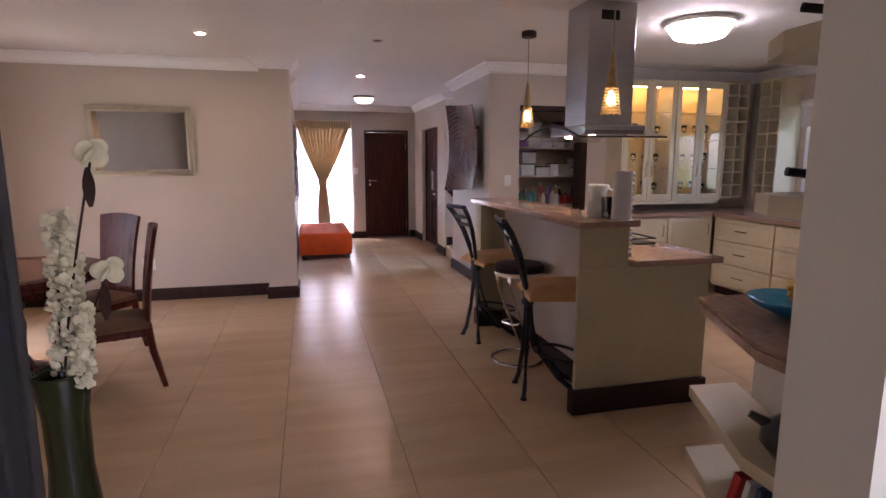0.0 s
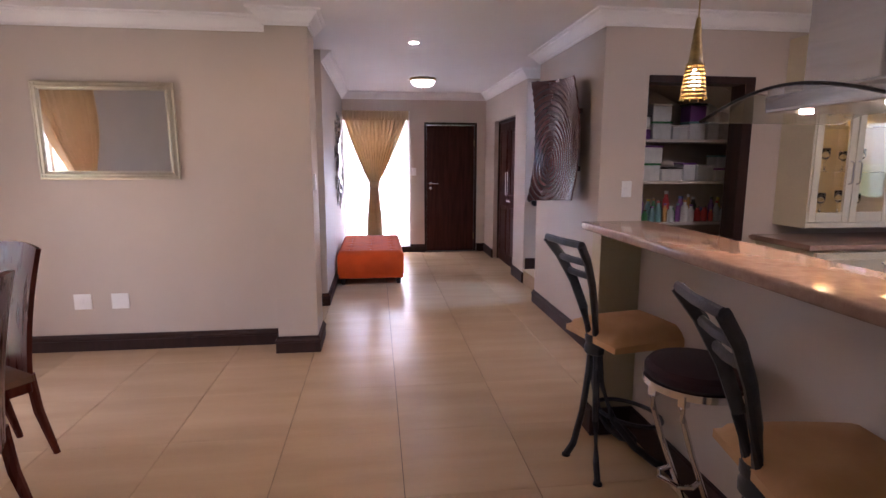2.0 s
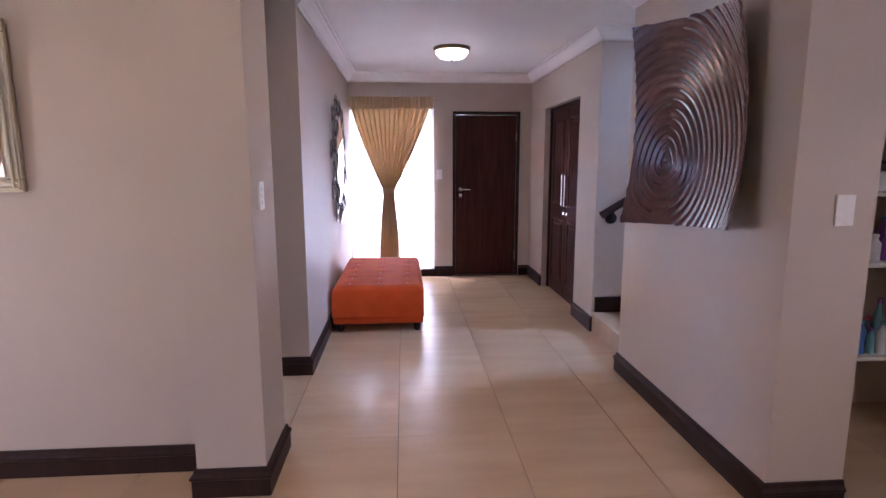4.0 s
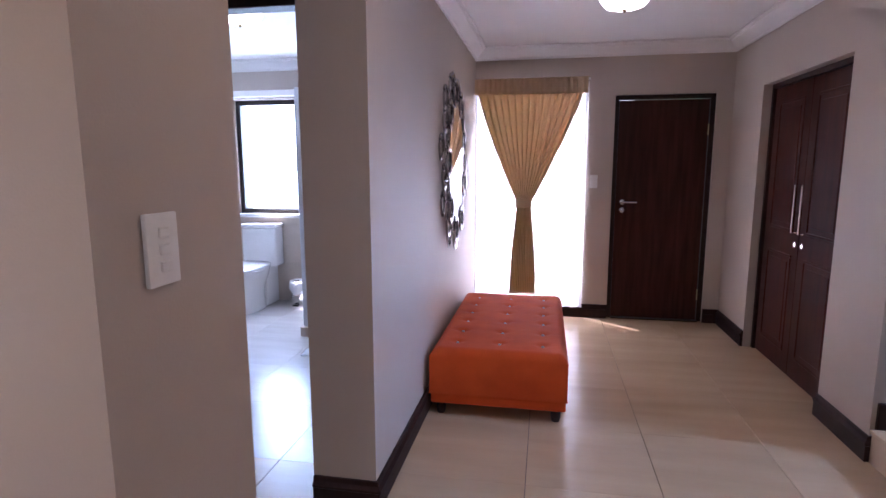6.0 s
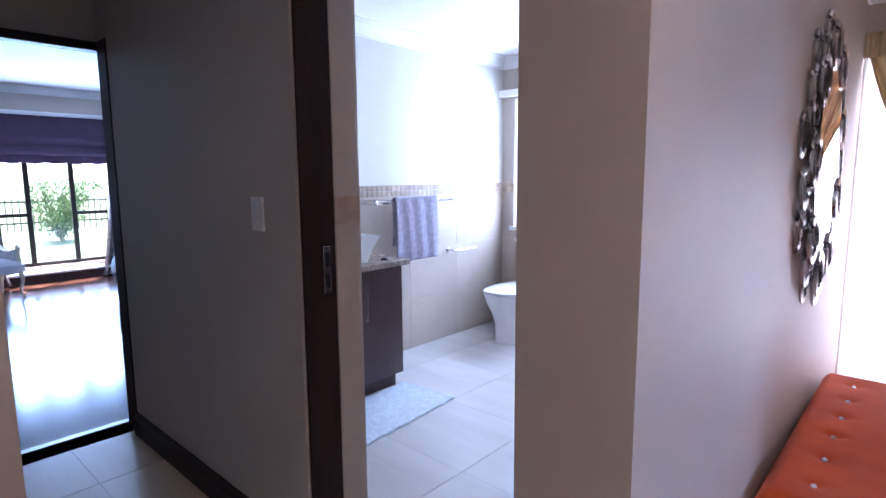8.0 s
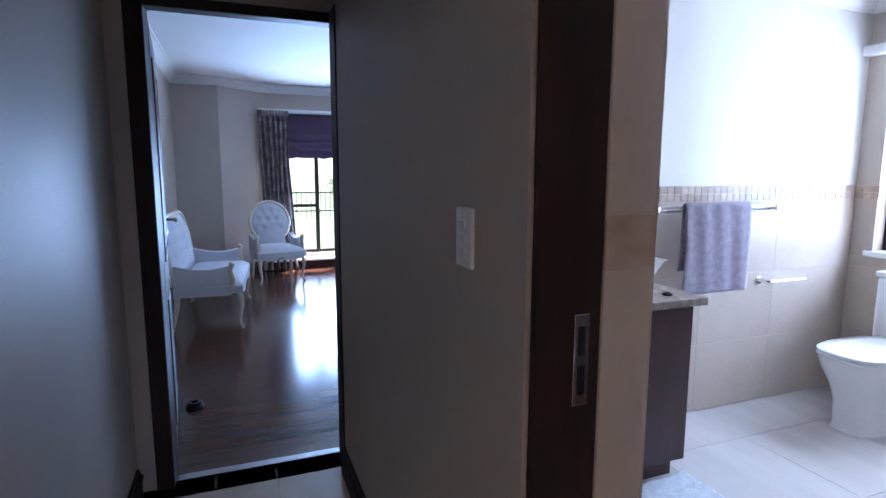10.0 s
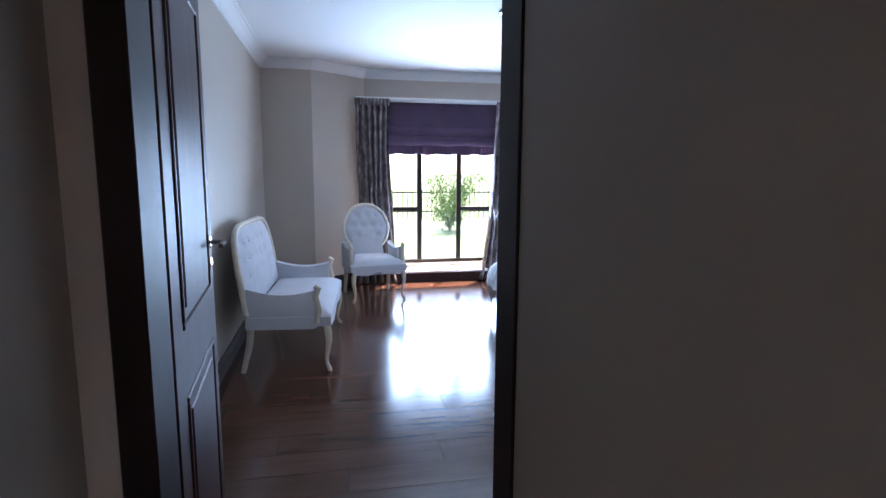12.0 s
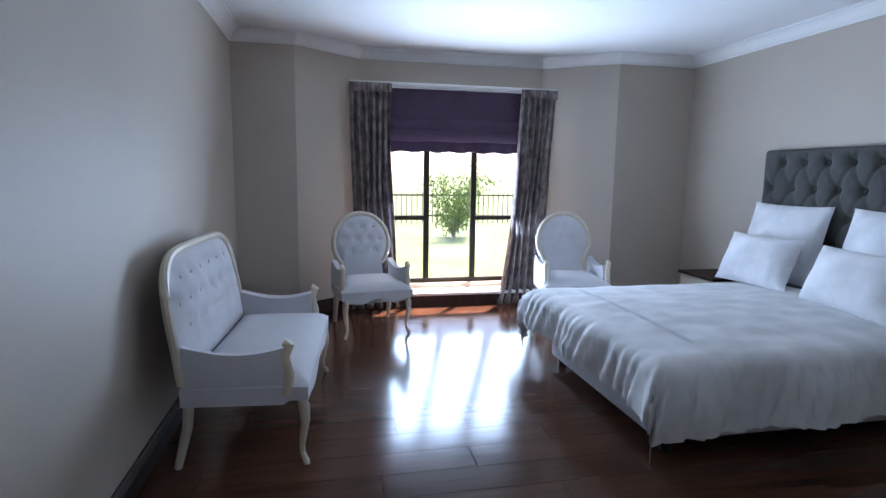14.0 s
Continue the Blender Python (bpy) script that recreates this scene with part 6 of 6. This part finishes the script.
def base_unit(x0, x1, y0, y1, face, drawers):
    """A cream base cabinet; face: 'w' or 's'."""
    c = thing("base_cabinet", "cream painted kitchen base cabinet with steel handles", "cabinet", "kitchen base cabinets")
    part("carcass", blk(x0, x1, y0, y1, 0.10, 0.866, 0.002), CREAMCAB, c)
    part("plinth", blk(x0 + 0.05, x1, y0 + (0.05 if face == "s" else 0), y1, 0, 0.10), DARK, c)
    hs = [(0.12, 0.36), (0.37, 0.61), (0.62, 0.855)] if drawers else [(0.12, 0.855)]
    for za, zb in hs:
        if face == "w":
            d = part("drawer" if drawers else "door", blk(x0 - 0.020, x0 - 0.001, y0 + 0.004, y1 - 0.004, za, zb, 0.004), CREAMCAB, c)
            block_f = blk(x0 - 0.026, x0 - 0.020, y0 + 0.05, y1 - 0.05, za + 0.045, zb - 0.045, 0.003)
            m, zz = (y0 + y1) / 2, (za + zb) / 2 if drawers else zb - 0.12
            part("panel", block_f, CREAMCAB, d)
            part("handle", tube([(x0 - 0.026, m - 0.07, zz), (x0 - 0.05, m - 0.06, zz), (x0 - 0.05, m + 0.06, zz), (x0 - 0.026, m + 0.07, zz)], 0.006), STEEL, d, smooth=True)
        else:
            d = part("drawer" if drawers else "door", blk(x0 + 0.004, x1 - 0.004, y0 - 0.020, y0 - 0.001, za, zb, 0.004), CREAMCAB, c)
            part("panel", blk(x0 + 0.05, x1 - 0.05, y0 - 0.026, y0 - 0.020, za + 0.045, zb - 0.045, 0.003), CREAMCAB, d)
            part("handle", tube([(x1 - 0.07, y0 - 0.026, 0.66), (x1 - 0.07, y0 - 0.05, 0.67), (x1 - 0.07, y0 - 0.05, 0.77), (x1 - 0.07, y0 - 0.026, 0.78)], 0.006), STEEL, d, smooth=True)


def glass_cabinets():
    x = 3.90
    for k in range(2):
        c = thing("display_cabinet", "cream wall cabinet with lit yellow interior behind glass doors", "cabinet", "glazed wall cabinets")
        x0, x1 = x + 0.645 * k, x + 0.645 * (k + 1) - 0.004
        bm = blk(x0, x0 + 0.02, 4.46, 4.765, 1.03, 2.34)
        block(bm, x1 - 0.02, x1, 4.46, 4.765, 1.03, 2.34)
        block(bm, x0 + 0.02, x1 - 0.02, 4.46, 4.765, 1.03, 1.06)
        block(bm, x0 + 0.02, x1 - 0.02, 4.46, 4.765, 2.30, 2.34)
        part("carcass", bm, CREAMCAB, c)
        part("back_board", blk(x0 + 0.02, x1 - 0.02, 4.745, 4.763, 1.06, 2.30), LAMPLIT_BOARD, c, "back board with the lamp's yellow light in its colour")
        part("lamp", blk(x0 + 0.1, x1 - 0.1, 4.60, 4.66, 2.285, 2.298, 0.003), WARMSTRIP, c, "warm cabinet lamp, lit")
        for z in (1.38, 1.70, 2.0):
            g = part("glass_shelf", blk(x0 + 0.021, x1 - 0.021, 4.50, 4.74, z, z + 0.006), CLEAR, c)
            g.visible_shadow = False
        for i in range(2):
            a = x0 + 0.003 + 0.3195 * i
            b = a + 0.316
            d = part("door", blk(a, a + 0.055, 4.436, 4.458, 1.03, 2.34, 0.003), CREAMCAB, c)
            fr = blk(b - 0.055, b, 4.436, 4.458, 1.03, 2.34, 0.003)
            block(fr, a + 0.055, b - 0.055, 4.436, 4.458, 1.03, 1.10, 0.003)
            block(fr, a + 0.055, b - 0.055, 4.436, 4.458, 2.27, 2.34, 0.003)
            part("door_rail", fr, CREAMCAB, d)
            g = part("pane", blk(a + 0.05, b - 0.05, 4.445, 4.450, 1.09, 2.28), CLEAR, d)
            g.visible_shadow = False
            hx = b - 0.03 if i == 0 else a + 0.03
            part("handle", tube([(hx, 4.436, 1.30), (hx, 4.41, 1.31), (hx, 4.41, 1.45), (hx, 4.436, 1.46)], 0.006), STEEL, d, smooth=True)
        rnd = random.Random(11 + k)
        for z in (1.06, 1.386, 1.706):
            for i in range(4):
                gx = x0 + 0.1 + 0.145 * i
                gl = thing("wine_glass", "clear stemmed glass in the lit cabinet", "glass", "glasses in the cabinets", at=pose(gx, 4.62, z + 0.0005))
                hgt = 0.14 + 0.05 * rnd.random()
                part("bowl", lathe([(0, 0), (0.03, 0.001), (0.006, 0.006), (0.005, hgt * 0.45), (0.03, hgt * 0.65), (0.03, hgt), (0.028, hgt), (0.027, hgt * 0.66), (0, hgt * 0.5)], 14), CLEAR, gl, smooth="all")
    s = thing("cabinet_shelf_rail", "cream rail under the glazed cabinets", "shelf")
    part("rail", blk(3.90, 5.19, 4.45, 4.765, 0.985, 1.028, 0.004), CREAMCAB, s)
    part("side_panel", blk(3.885, 3.899, 4.44, 4.765, 0.985, 2.34, 0.002), CREAMCAB, s)


def wine_rack():
    for axis in "ns":
        w = thing("wine_rack", "cream wooden wine rack of square pigeonholes", "wine rack", "wine racks in the kitchen corner")
        boards = []
        for i in range(3):
            for j in range(9):
                c, z = 0.145 * i, 1.04 + 0.145 * j
                if axis == "n":
                    if i < 2:
                        boards.append((5.195 + c, 5.34 + c, 4.44, 4.765, z, z + 0.018))
                    boards.append((5.195 + c, 5.213 + c, 4.442, 4.765, z + 0.0185, z + 0.1445))
                else:
                    if i < 2:
                        boards.append((5.55, 5.845, 4.05 + c, 4.195 + c, z, z + 0.018))
                    boards.append((5.552, 5.845, 4.05 + c, 4.068 + c, z + 0.0185, z + 0.1445))
        boards.append((5.195, 5.495, 4.44, 4.765, 2.345, 2.365) if axis == "n" else (5.55, 5.845, 4.05, 4.36, 2.345, 2.365))
        boards.append((5.205, 5.495, 4.755, 4.767, 1.04, 2.345) if axis == "n" else (5.835, 5.847, 4.05, 4.36, 1.04, 2.345))
        for q in boards:
            part("board", blk(*q), CREAMCAB, w)


def kitchen():
    for i in range(2):
        base_unit(3.76 + 0.57 * i, 4.325 + 0.57 * i, 4.19, 4.765, "s", False)
    for i, y in enumerate((0.90, 1.71, 2.53, 3.35)):
        base_unit(4.93, 5.84, y, y + 0.81, "w", True)
    slab("worktop", "polished pinkish granite worktop along two kitchen walls", [(3.70, 4.765), (3.70, 4.16), (4.89, 4.16), (4.89, 0.87), (5.845, 0.87), (5.845, 4.765)], 0.868, 0.908, GRANITE)
    glass_cabinets()
    wine_rack()
    b = thing("roller_blind", "white roller blind rolled up over the kitchen window", "blind")
    part("roll", tube([(5.80, 2.47, 2.08), (5.80, 4.00, 2.08)], 0.05, 14), WHITEPL, b, smooth=True)
    part("cloth", blk(5.762, 5.766, 2.50, 3.98, 1.83, 2.08), PAPER, b)
    # peninsula with open end shelves
    p = thing("end_shelf_unit", "cream open shelf unit at the end of the kitchen counter", "shelf unit")
    part("body", prism([(2.22, 0.74), (2.02, 0.25), (2.02, -0.235), (3.5, -0.235), (3.5, 0.74)], 0.0, 0.868), UPPER, p)
    for z in (0.245, 0.515):
        part("shelf", prism([(2.215, 0.82), (2.01, 0.84), (1.80, 0.33), (1.80, -0.233), (2.015, -0.233), (2.015, 0.25)], z, z + 0.045), CREAMCAB, p)
    slab("peninsula_worktop", "polished pinkish granite top with chamfered end", [(2.04, 0.88), (1.80, 0.32), (1.80, -0.233), (3.56, -0.233), (3.56, 0.88)], 0.869, 0.918, GRANITE)
    f = thing("fruit_bowl", "shallow blue glazed bowl on the granite counter", "bowl", at=pose(2.18, 0.55, 0.9185))
    part("bowl", lathe([(0, 0), (0.05, 0), (0.06, 0.008), (0.13, 0.04), (0.155, 0.065), (0.150, 0.067), (0.12, 0.047), (0.05, 0.016), (0, 0.014)], 32), BLUE, f, smooth="all")
    for k in range(4):
        bn = thing("banana", "ripe yellow banana in the blue bowl", "banana", "bananas in the bowl", at=pose(2.15 + 0.02 * k, 0.50 + 0.035 * k, 0.972 + 0.014 * (k % 2), 0, 0, 25 + 6 * k))
        pts = [(0.10 * math.sin(a), 0.10 - 0.10 * math.cos(a) - 0.03, 0.02 + 0.02 * a * a) for a in [-0.9 + 0.2 * i for i in range(10)]]
        part("skin", tube(pts, [0.006, 0.014, 0.018, 0.019, 0.019, 0.019, 0.018, 0.015, 0.009, 0.005], 8), BANANA, bn, smooth=True)
    pt = thing("clay_pot", "round dark pottery jug on the open shelf", "pot", at=pose(1.93, 0.28, 0.5605))
    part("body", lathe([(0, 0), (0.05, 0), (0.09, 0.05), (0.085, 0.10), (0.04, 0.135), (0.035, 0.15), (0.03, 0.15), (0, 0.13)], 24), POT, pt, smooth="all")
    part("spout", tube([(-0.05, 0.04, 0.10), (-0.09, 0.08, 0.125)], [0.02, 0.012], 10), POT, pt, smooth=True)
    for k, (m, t, a) in enumerate(((RED, 0.03, 14), (PAPER, 0.02, 12), (BLUECOVER, 0.022, 10), (PAPER, 0.015, 9))):
        bk = thing("book", "thin book leaning on the open shelf", "book", "books on the shelf", at=pose(1.86 + 0.02, 0.40 - 0.05 * k, 0.2905, a, 0, 0))
        part("cover", blk(-0.07, 0.07, -t / 2, t / 2, 0, 0.20, 0.002), m, bk)
    # wall shelves on the kitchen side of the end wall
    for z, n in ((1.34, 0), (1.68, 1)):
        s = thing("wall_shelf", "thick cream corner shelf on the kitchen wall", "shelf", "corner shelves")
        part("board", prism([(1.50, 0.02), (1.56, 0.12), (2.3, 0.12), (2.3, -0.238), (1.50, -0.238)], z, z + 0.045), CREAMCAB, s)
        o = thing("black_pan", "black cooking pan on the corner shelf", "pan", "pans on the corner shelves", at=pose(1.75, -0.03, z + 0.046))
        part("pan", lathe([(0, 0), (0.10, 0), (0.12, 0.035), (0.125, 0.05), (0.118, 0.05), (0.098, 0.008), (0, 0.008)], 24), POT, o, smooth=True)
        part("handle", tube([(-0.12, 0.03, 0.04), (-0.2, 0.06, 0.05)], 0.010), BLACK, o, smooth=True)
    # things on the bar
    j = thing("jug", "white waisted ceramic jug on the bar top", "jug", at=pose(2.19, 1.94, 1.1405) @ Matrix.Diagonal((1, 1, 0.88, 1)))
    part("body", lathe([(0, 0), (0.06, 0), (0.065, 0.05), (0.048, 0.11), (0.05, 0.15), (0.063, 0.20), (0.058, 0.215), (0.05, 0.20), (0, 0.02)], 28), CERAMIC, j, smooth="all")
    part("handle", tube([(0.055, 0, 0.19), (0.10, 0, 0.17), (0.095, 0, 0.09), (0.055, 0, 0.05)], 0.008), CERAMIC, j, smooth=True)
    for k in range(3):
        g = thing("tumbler", "clear glass tumbler on the bar top", "glass", "tumblers on the bar", at=pose(2.20 + 0.035 * k, 1.86 - 0.02 * k, 1.1405))
        part("glass_body", lathe([(0, 0), (0.026, 0), (0.031, 0.12), (0.029, 0.12), (0.024, 0.008), (0, 0.008)], 16), CLEAR, g, smooth="all")
    r = thing("paper_roll", "white kitchen paper roll standing on the bar top", "paper roll", at=pose(2.245, 1.775, 1.1405))
    part("roll", lathe([(0.018, 0), (0.052, 0), (0.053, 0.005), (0.053, 0.262), (0.052, 0.267), (0.018, 0.267), (0.018, 0)], 28), PAPER, r, smooth=True)
    c = thing("beaded_stand", "tall stand of clear crystal beads beside the bar", "ornament", at=pose(2.343, 1.825, 0.9095))
    part("foot", lathe([(0, 0), (0.022, 0), (0.02, 0.008), (0, 0.01)], 16), CHROME, c, smooth=True)
    for k in range(17):
        part("bead", lathe([(0, -0.014), (0.012, -0.006), (0.014, 0), (0.012, 0.006), (0, 0.014)], 8, (0, 0, 0.022 + 0.0285 * k)), CRYSTAL, c)
    k = thing("switch_knob", "small black wall-mounted knob on the plaster end wall", "knob", at=pose(1.42, -0.40, 1.00))
    part("knob", lathe([(0, 0), (0.03, 0), (0.032, 0.02), (0.02, 0.03), (0, 0.03)], 16), BLACK, k, smooth=True, at=pose(0, 0, 0, 90))


def pantry():
    d = tagged(thing("door_5", "dark wooden frame of the open pantry doorway", "door frame"), kind="structure")
    part("head", blk(2.82, 3.64, 4.755, 4.92, 2.02, 2.07, 0.003), DARK, d)
    part("jamb", blk(3.56, 3.64, 4.755, 4.92, 0, 2.02, 0.003), DARK, d)
    setting("wall_pantry_soffit", soffit(), WALL, "sloping plaster underside of the stairs", "wall")
    rnd = random.Random(5)
    cols = [mat("tub_" + n, c, 0.35, scale=9, vary=0.1) for n, c in (("clear", (0.66, 0.68, 0.68)), ("green", (0.06, 0.28, 0.12)), ("purple", (0.20, 0.07, 0.28)), ("amber", (0.50, 0.27, 0.08)), ("black", (0.03, 0.03, 0.03)), ("teal", (0.16, 0.36, 0.40)), ("white", (0.75, 0.75, 0.72)), ("red", (0.50, 0.05, 0.05)), ("yellow", (0.62, 0.50, 0.06)), ("blue", (0.06, 0.14, 0.42)))]
    for n, z in enumerate((0.45, 0.94, 1.292, 1.640)):
        s = thing("pantry_shelf", "white painted pantry shelf packed with containers", "shelf", "pantry shelves")
        part("board", blk(2.635, 4.095, 5.30, 5.715, z - 0.022, z, 0.003), UPPER, s)
        for row in (0, 1):
            x = 2.68
            while x < 3.98:
                if n < 2:
                    r, h = 0.018 + 0.018 * rnd.random(), 0.10 + (0.10 + 0.06 * row) * rnd.random()
                    b = thing("jar", "small kitchen jar or bottle on the pantry shelf", "jar", "jars in the pantry", at=pose(x + r, 5.35 + 0.12 * row + 0.03 * rnd.random(), z + 0.0005))
                    part("body", lathe([(0, 0), (r, 0), (r, h * 0.66), (r * 0.5, h * 0.80), (r * 0.5, h * 0.9), (0, h * 0.9)], 12), rnd.choice(cols), b, smooth=True)
                    part("lid", lathe([(0, h * 0.9), (r * 0.58, h * 0.9), (r * 0.58, h), (0, h)], 12), rnd.choice(cols), b, smooth=True)
                    x += 2 * r + 0.010
                elif row == 0:
                    w, h = 0.10 + 0.10 * rnd.random(), 0.08 + 0.07 * rnd.random()
                    for level in range(2 if rnd.random() < 0.45 else 1):
                        b = thing("storage_tub", "lidded plastic storage tub on the pantry shelf", "tub", "tubs in the pantry", at=pose(x + w / 2, 5.41 + 0.03 * rnd.random(), z + 0.0005 + level * (h + 0.0165)))
                        part("box", blk(-w / 2, w / 2, -0.08, 0.08, 0, h, 0.014, 2), cols[0] if rnd.random() < 0.8 else cols[rnd.choice((2, 5, 6))], b, smooth=True)
                        part("lid", blk(-w / 2 - 0.004, w / 2 + 0.004, -0.084, 0.084, h, h + 0.016, 0.004), cols[rnd.choice((0, 1, 2, 4, 5, 6))], b, smooth=True)
                    x += w + 0.012
                else:
                    break


def soffit():
    bm = bmesh.new()
    a = [bm.verts.new((x, 4.93, z)) for x, z in ((2.64, 2.40), (4.09, 1.75), (4.09, 2.49), (2.64, 2.49))]
    b = [bm.verts.new((v.co.x, 5.715, v.co.z)) for v in a]
    for i in range(4):
        bm.faces.new((a[i], a[(i + 1) % 4], b[(i + 1) % 4], b[i]))
    bm.faces.new(a[::-1])
    bm.faces.new(b)
    return bm


def dining_curtain():
    c = thing("curtain", "gold satin curtain tied back beside the dining doors", "curtain")

    def f(u, v):
        z = 2.26 - 2.22 * v
        s = 2 * u - 1
        k = math.exp(-((v - 0.58) / 0.24) ** 2)
        w = 0.55 * (1 - 0.78 * k) + (0.0 if v < 0.58 else -0.2 * (1 - k))
        mid = 3.55 - 0.30 * min(1, v / 0.58)
        return (-2.235 + 0.03 * math.sin(s * 30) + 0.01 * math.sin(s * 63), mid + s * w, z)
    part("gathered_cloth", sheet(f, 120, 40, thick=0.003), GOLD, c, smooth="all")
    part("rail", tube([(-2.25, 2.45, 2.275), (-2.25, 5.05, 2.275)], 0.010), WHITEPL, c, smooth=True)


# ---- garden ----
LEAF = mat("shrub_leaf", (0.06, 0.13, 0.03), 0.6, scale=3, second=(0.12, 0.20, 0.05), random=0.0)
BARK = mat("shrub_bark", (0.12, 0.08, 0.05), 0.9, scale=12, vary=0.3, bump=0.5)
FENCE = mat("dark_fence_paint", (0.03, 0.028, 0.026), 0.6, scale=8, vary=0.2)


def garden():
    tagged(part("ground", blk(-300, 300, -300, 300, -0.6, -0.12), GRASS), "sunlit green lawn around the house", "ground", kind="structure")
    t = thing("garden_shrub", "young green garden shrub with thin branches on the lawn", "shrub", at=pose(-15.2, 9.0, -0.12))
    rnd = random.Random(2)
    bm = bmesh.new()
    tips = []
    for k in range(16):
        a, r = rnd.random() * 6.283, 0.35 + 0.55 * rnd.random()
        h = 0.7 + 0.9 * rnd.random()
        pts = [(r * math.cos(a) * (i / 5) ** 1.3, r * math.sin(a) * (i / 5) ** 1.3, h * i / 5) for i in range(6)]
        tube(pts, [0.03, 0.024, 0.018, 0.012, 0.008, 0.004], 5, bm)
        tips += pts[2:]
    part("branches", bm, BARK, t)
    vs, fs = [], []
    for k in range(2600):
        p = Vector(rnd.choice(tips)) + Vector((rnd.gauss(0, 0.13), rnd.gauss(0, 0.13), rnd.gauss(0, 0.13)))
        m = Matrix.Translation(p) @ Euler((rnd.random() * 6, rnd.random() * 6, rnd.random() * 6)).to_matrix().to_4x4()
        b = len(vs)
        vs += [tuple(m @ Vector(q)) for q in ((-0.05, 0, 0), (0, -0.018, 0.006), (0.05, 0, 0), (0, 0.018, 0.006))]
        fs.append((b, b + 1, b + 2, b + 3))
    me = bpy.data.meshes.new("crown")
    me.from_pydata(vs, [], fs)
    me.materials.append(LEAF)
    cr = new("crown", me)
    cr.parent = t
    f = thing("garden_fence", "dark metal palisade fence at the end of the lawn", "fence")
    pm = blk(-0.012, 0.012, -0.012, 0.012, 0, 0.95)
    first = part("bar", pm, FENCE, f, at=pose(-19, -2, -0.12))
    for i in range(1, 130):
        o = new("bar", first.data)
        o.parent, o.matrix_basis = f, pose(-19, -2 + 0.16 * i, -0.12)
    for z in (0.10, 0.72):
        part("rail", blk(-19.02, -18.98, -2.1, 18.8, z, z + 0.05), FENCE, f)
    for y in range(-2, 20, 3):
        part("post", blk(-19.05, -18.95, y - 0.05, y + 0.05, -0.12, 0.86), FENCE, f)
    pg = thing("pergola", "dark timber garden pergola by the fence", "pergola", at=pose(-20.5, 5.6, -0.12))
    for x in (-1.2, 1.2):
        for y in (-1.2, 1.2):
            part("post", blk(x - 0.06, x + 0.06, y - 0.06, y + 0.06, 0, 2.2), FENCE, pg)
    for y in (-1.25, 0, 1.25):
        part("beam", blk(-1.5, 1.5, y - 0.05, y + 0.05, 2.2, 2.36), FENCE, pg)


kitchen()
pantry()
dining_curtain()
garden()

# ---- ground and pieces of the floors ----
lay_floor_tiles()
lay_planks()
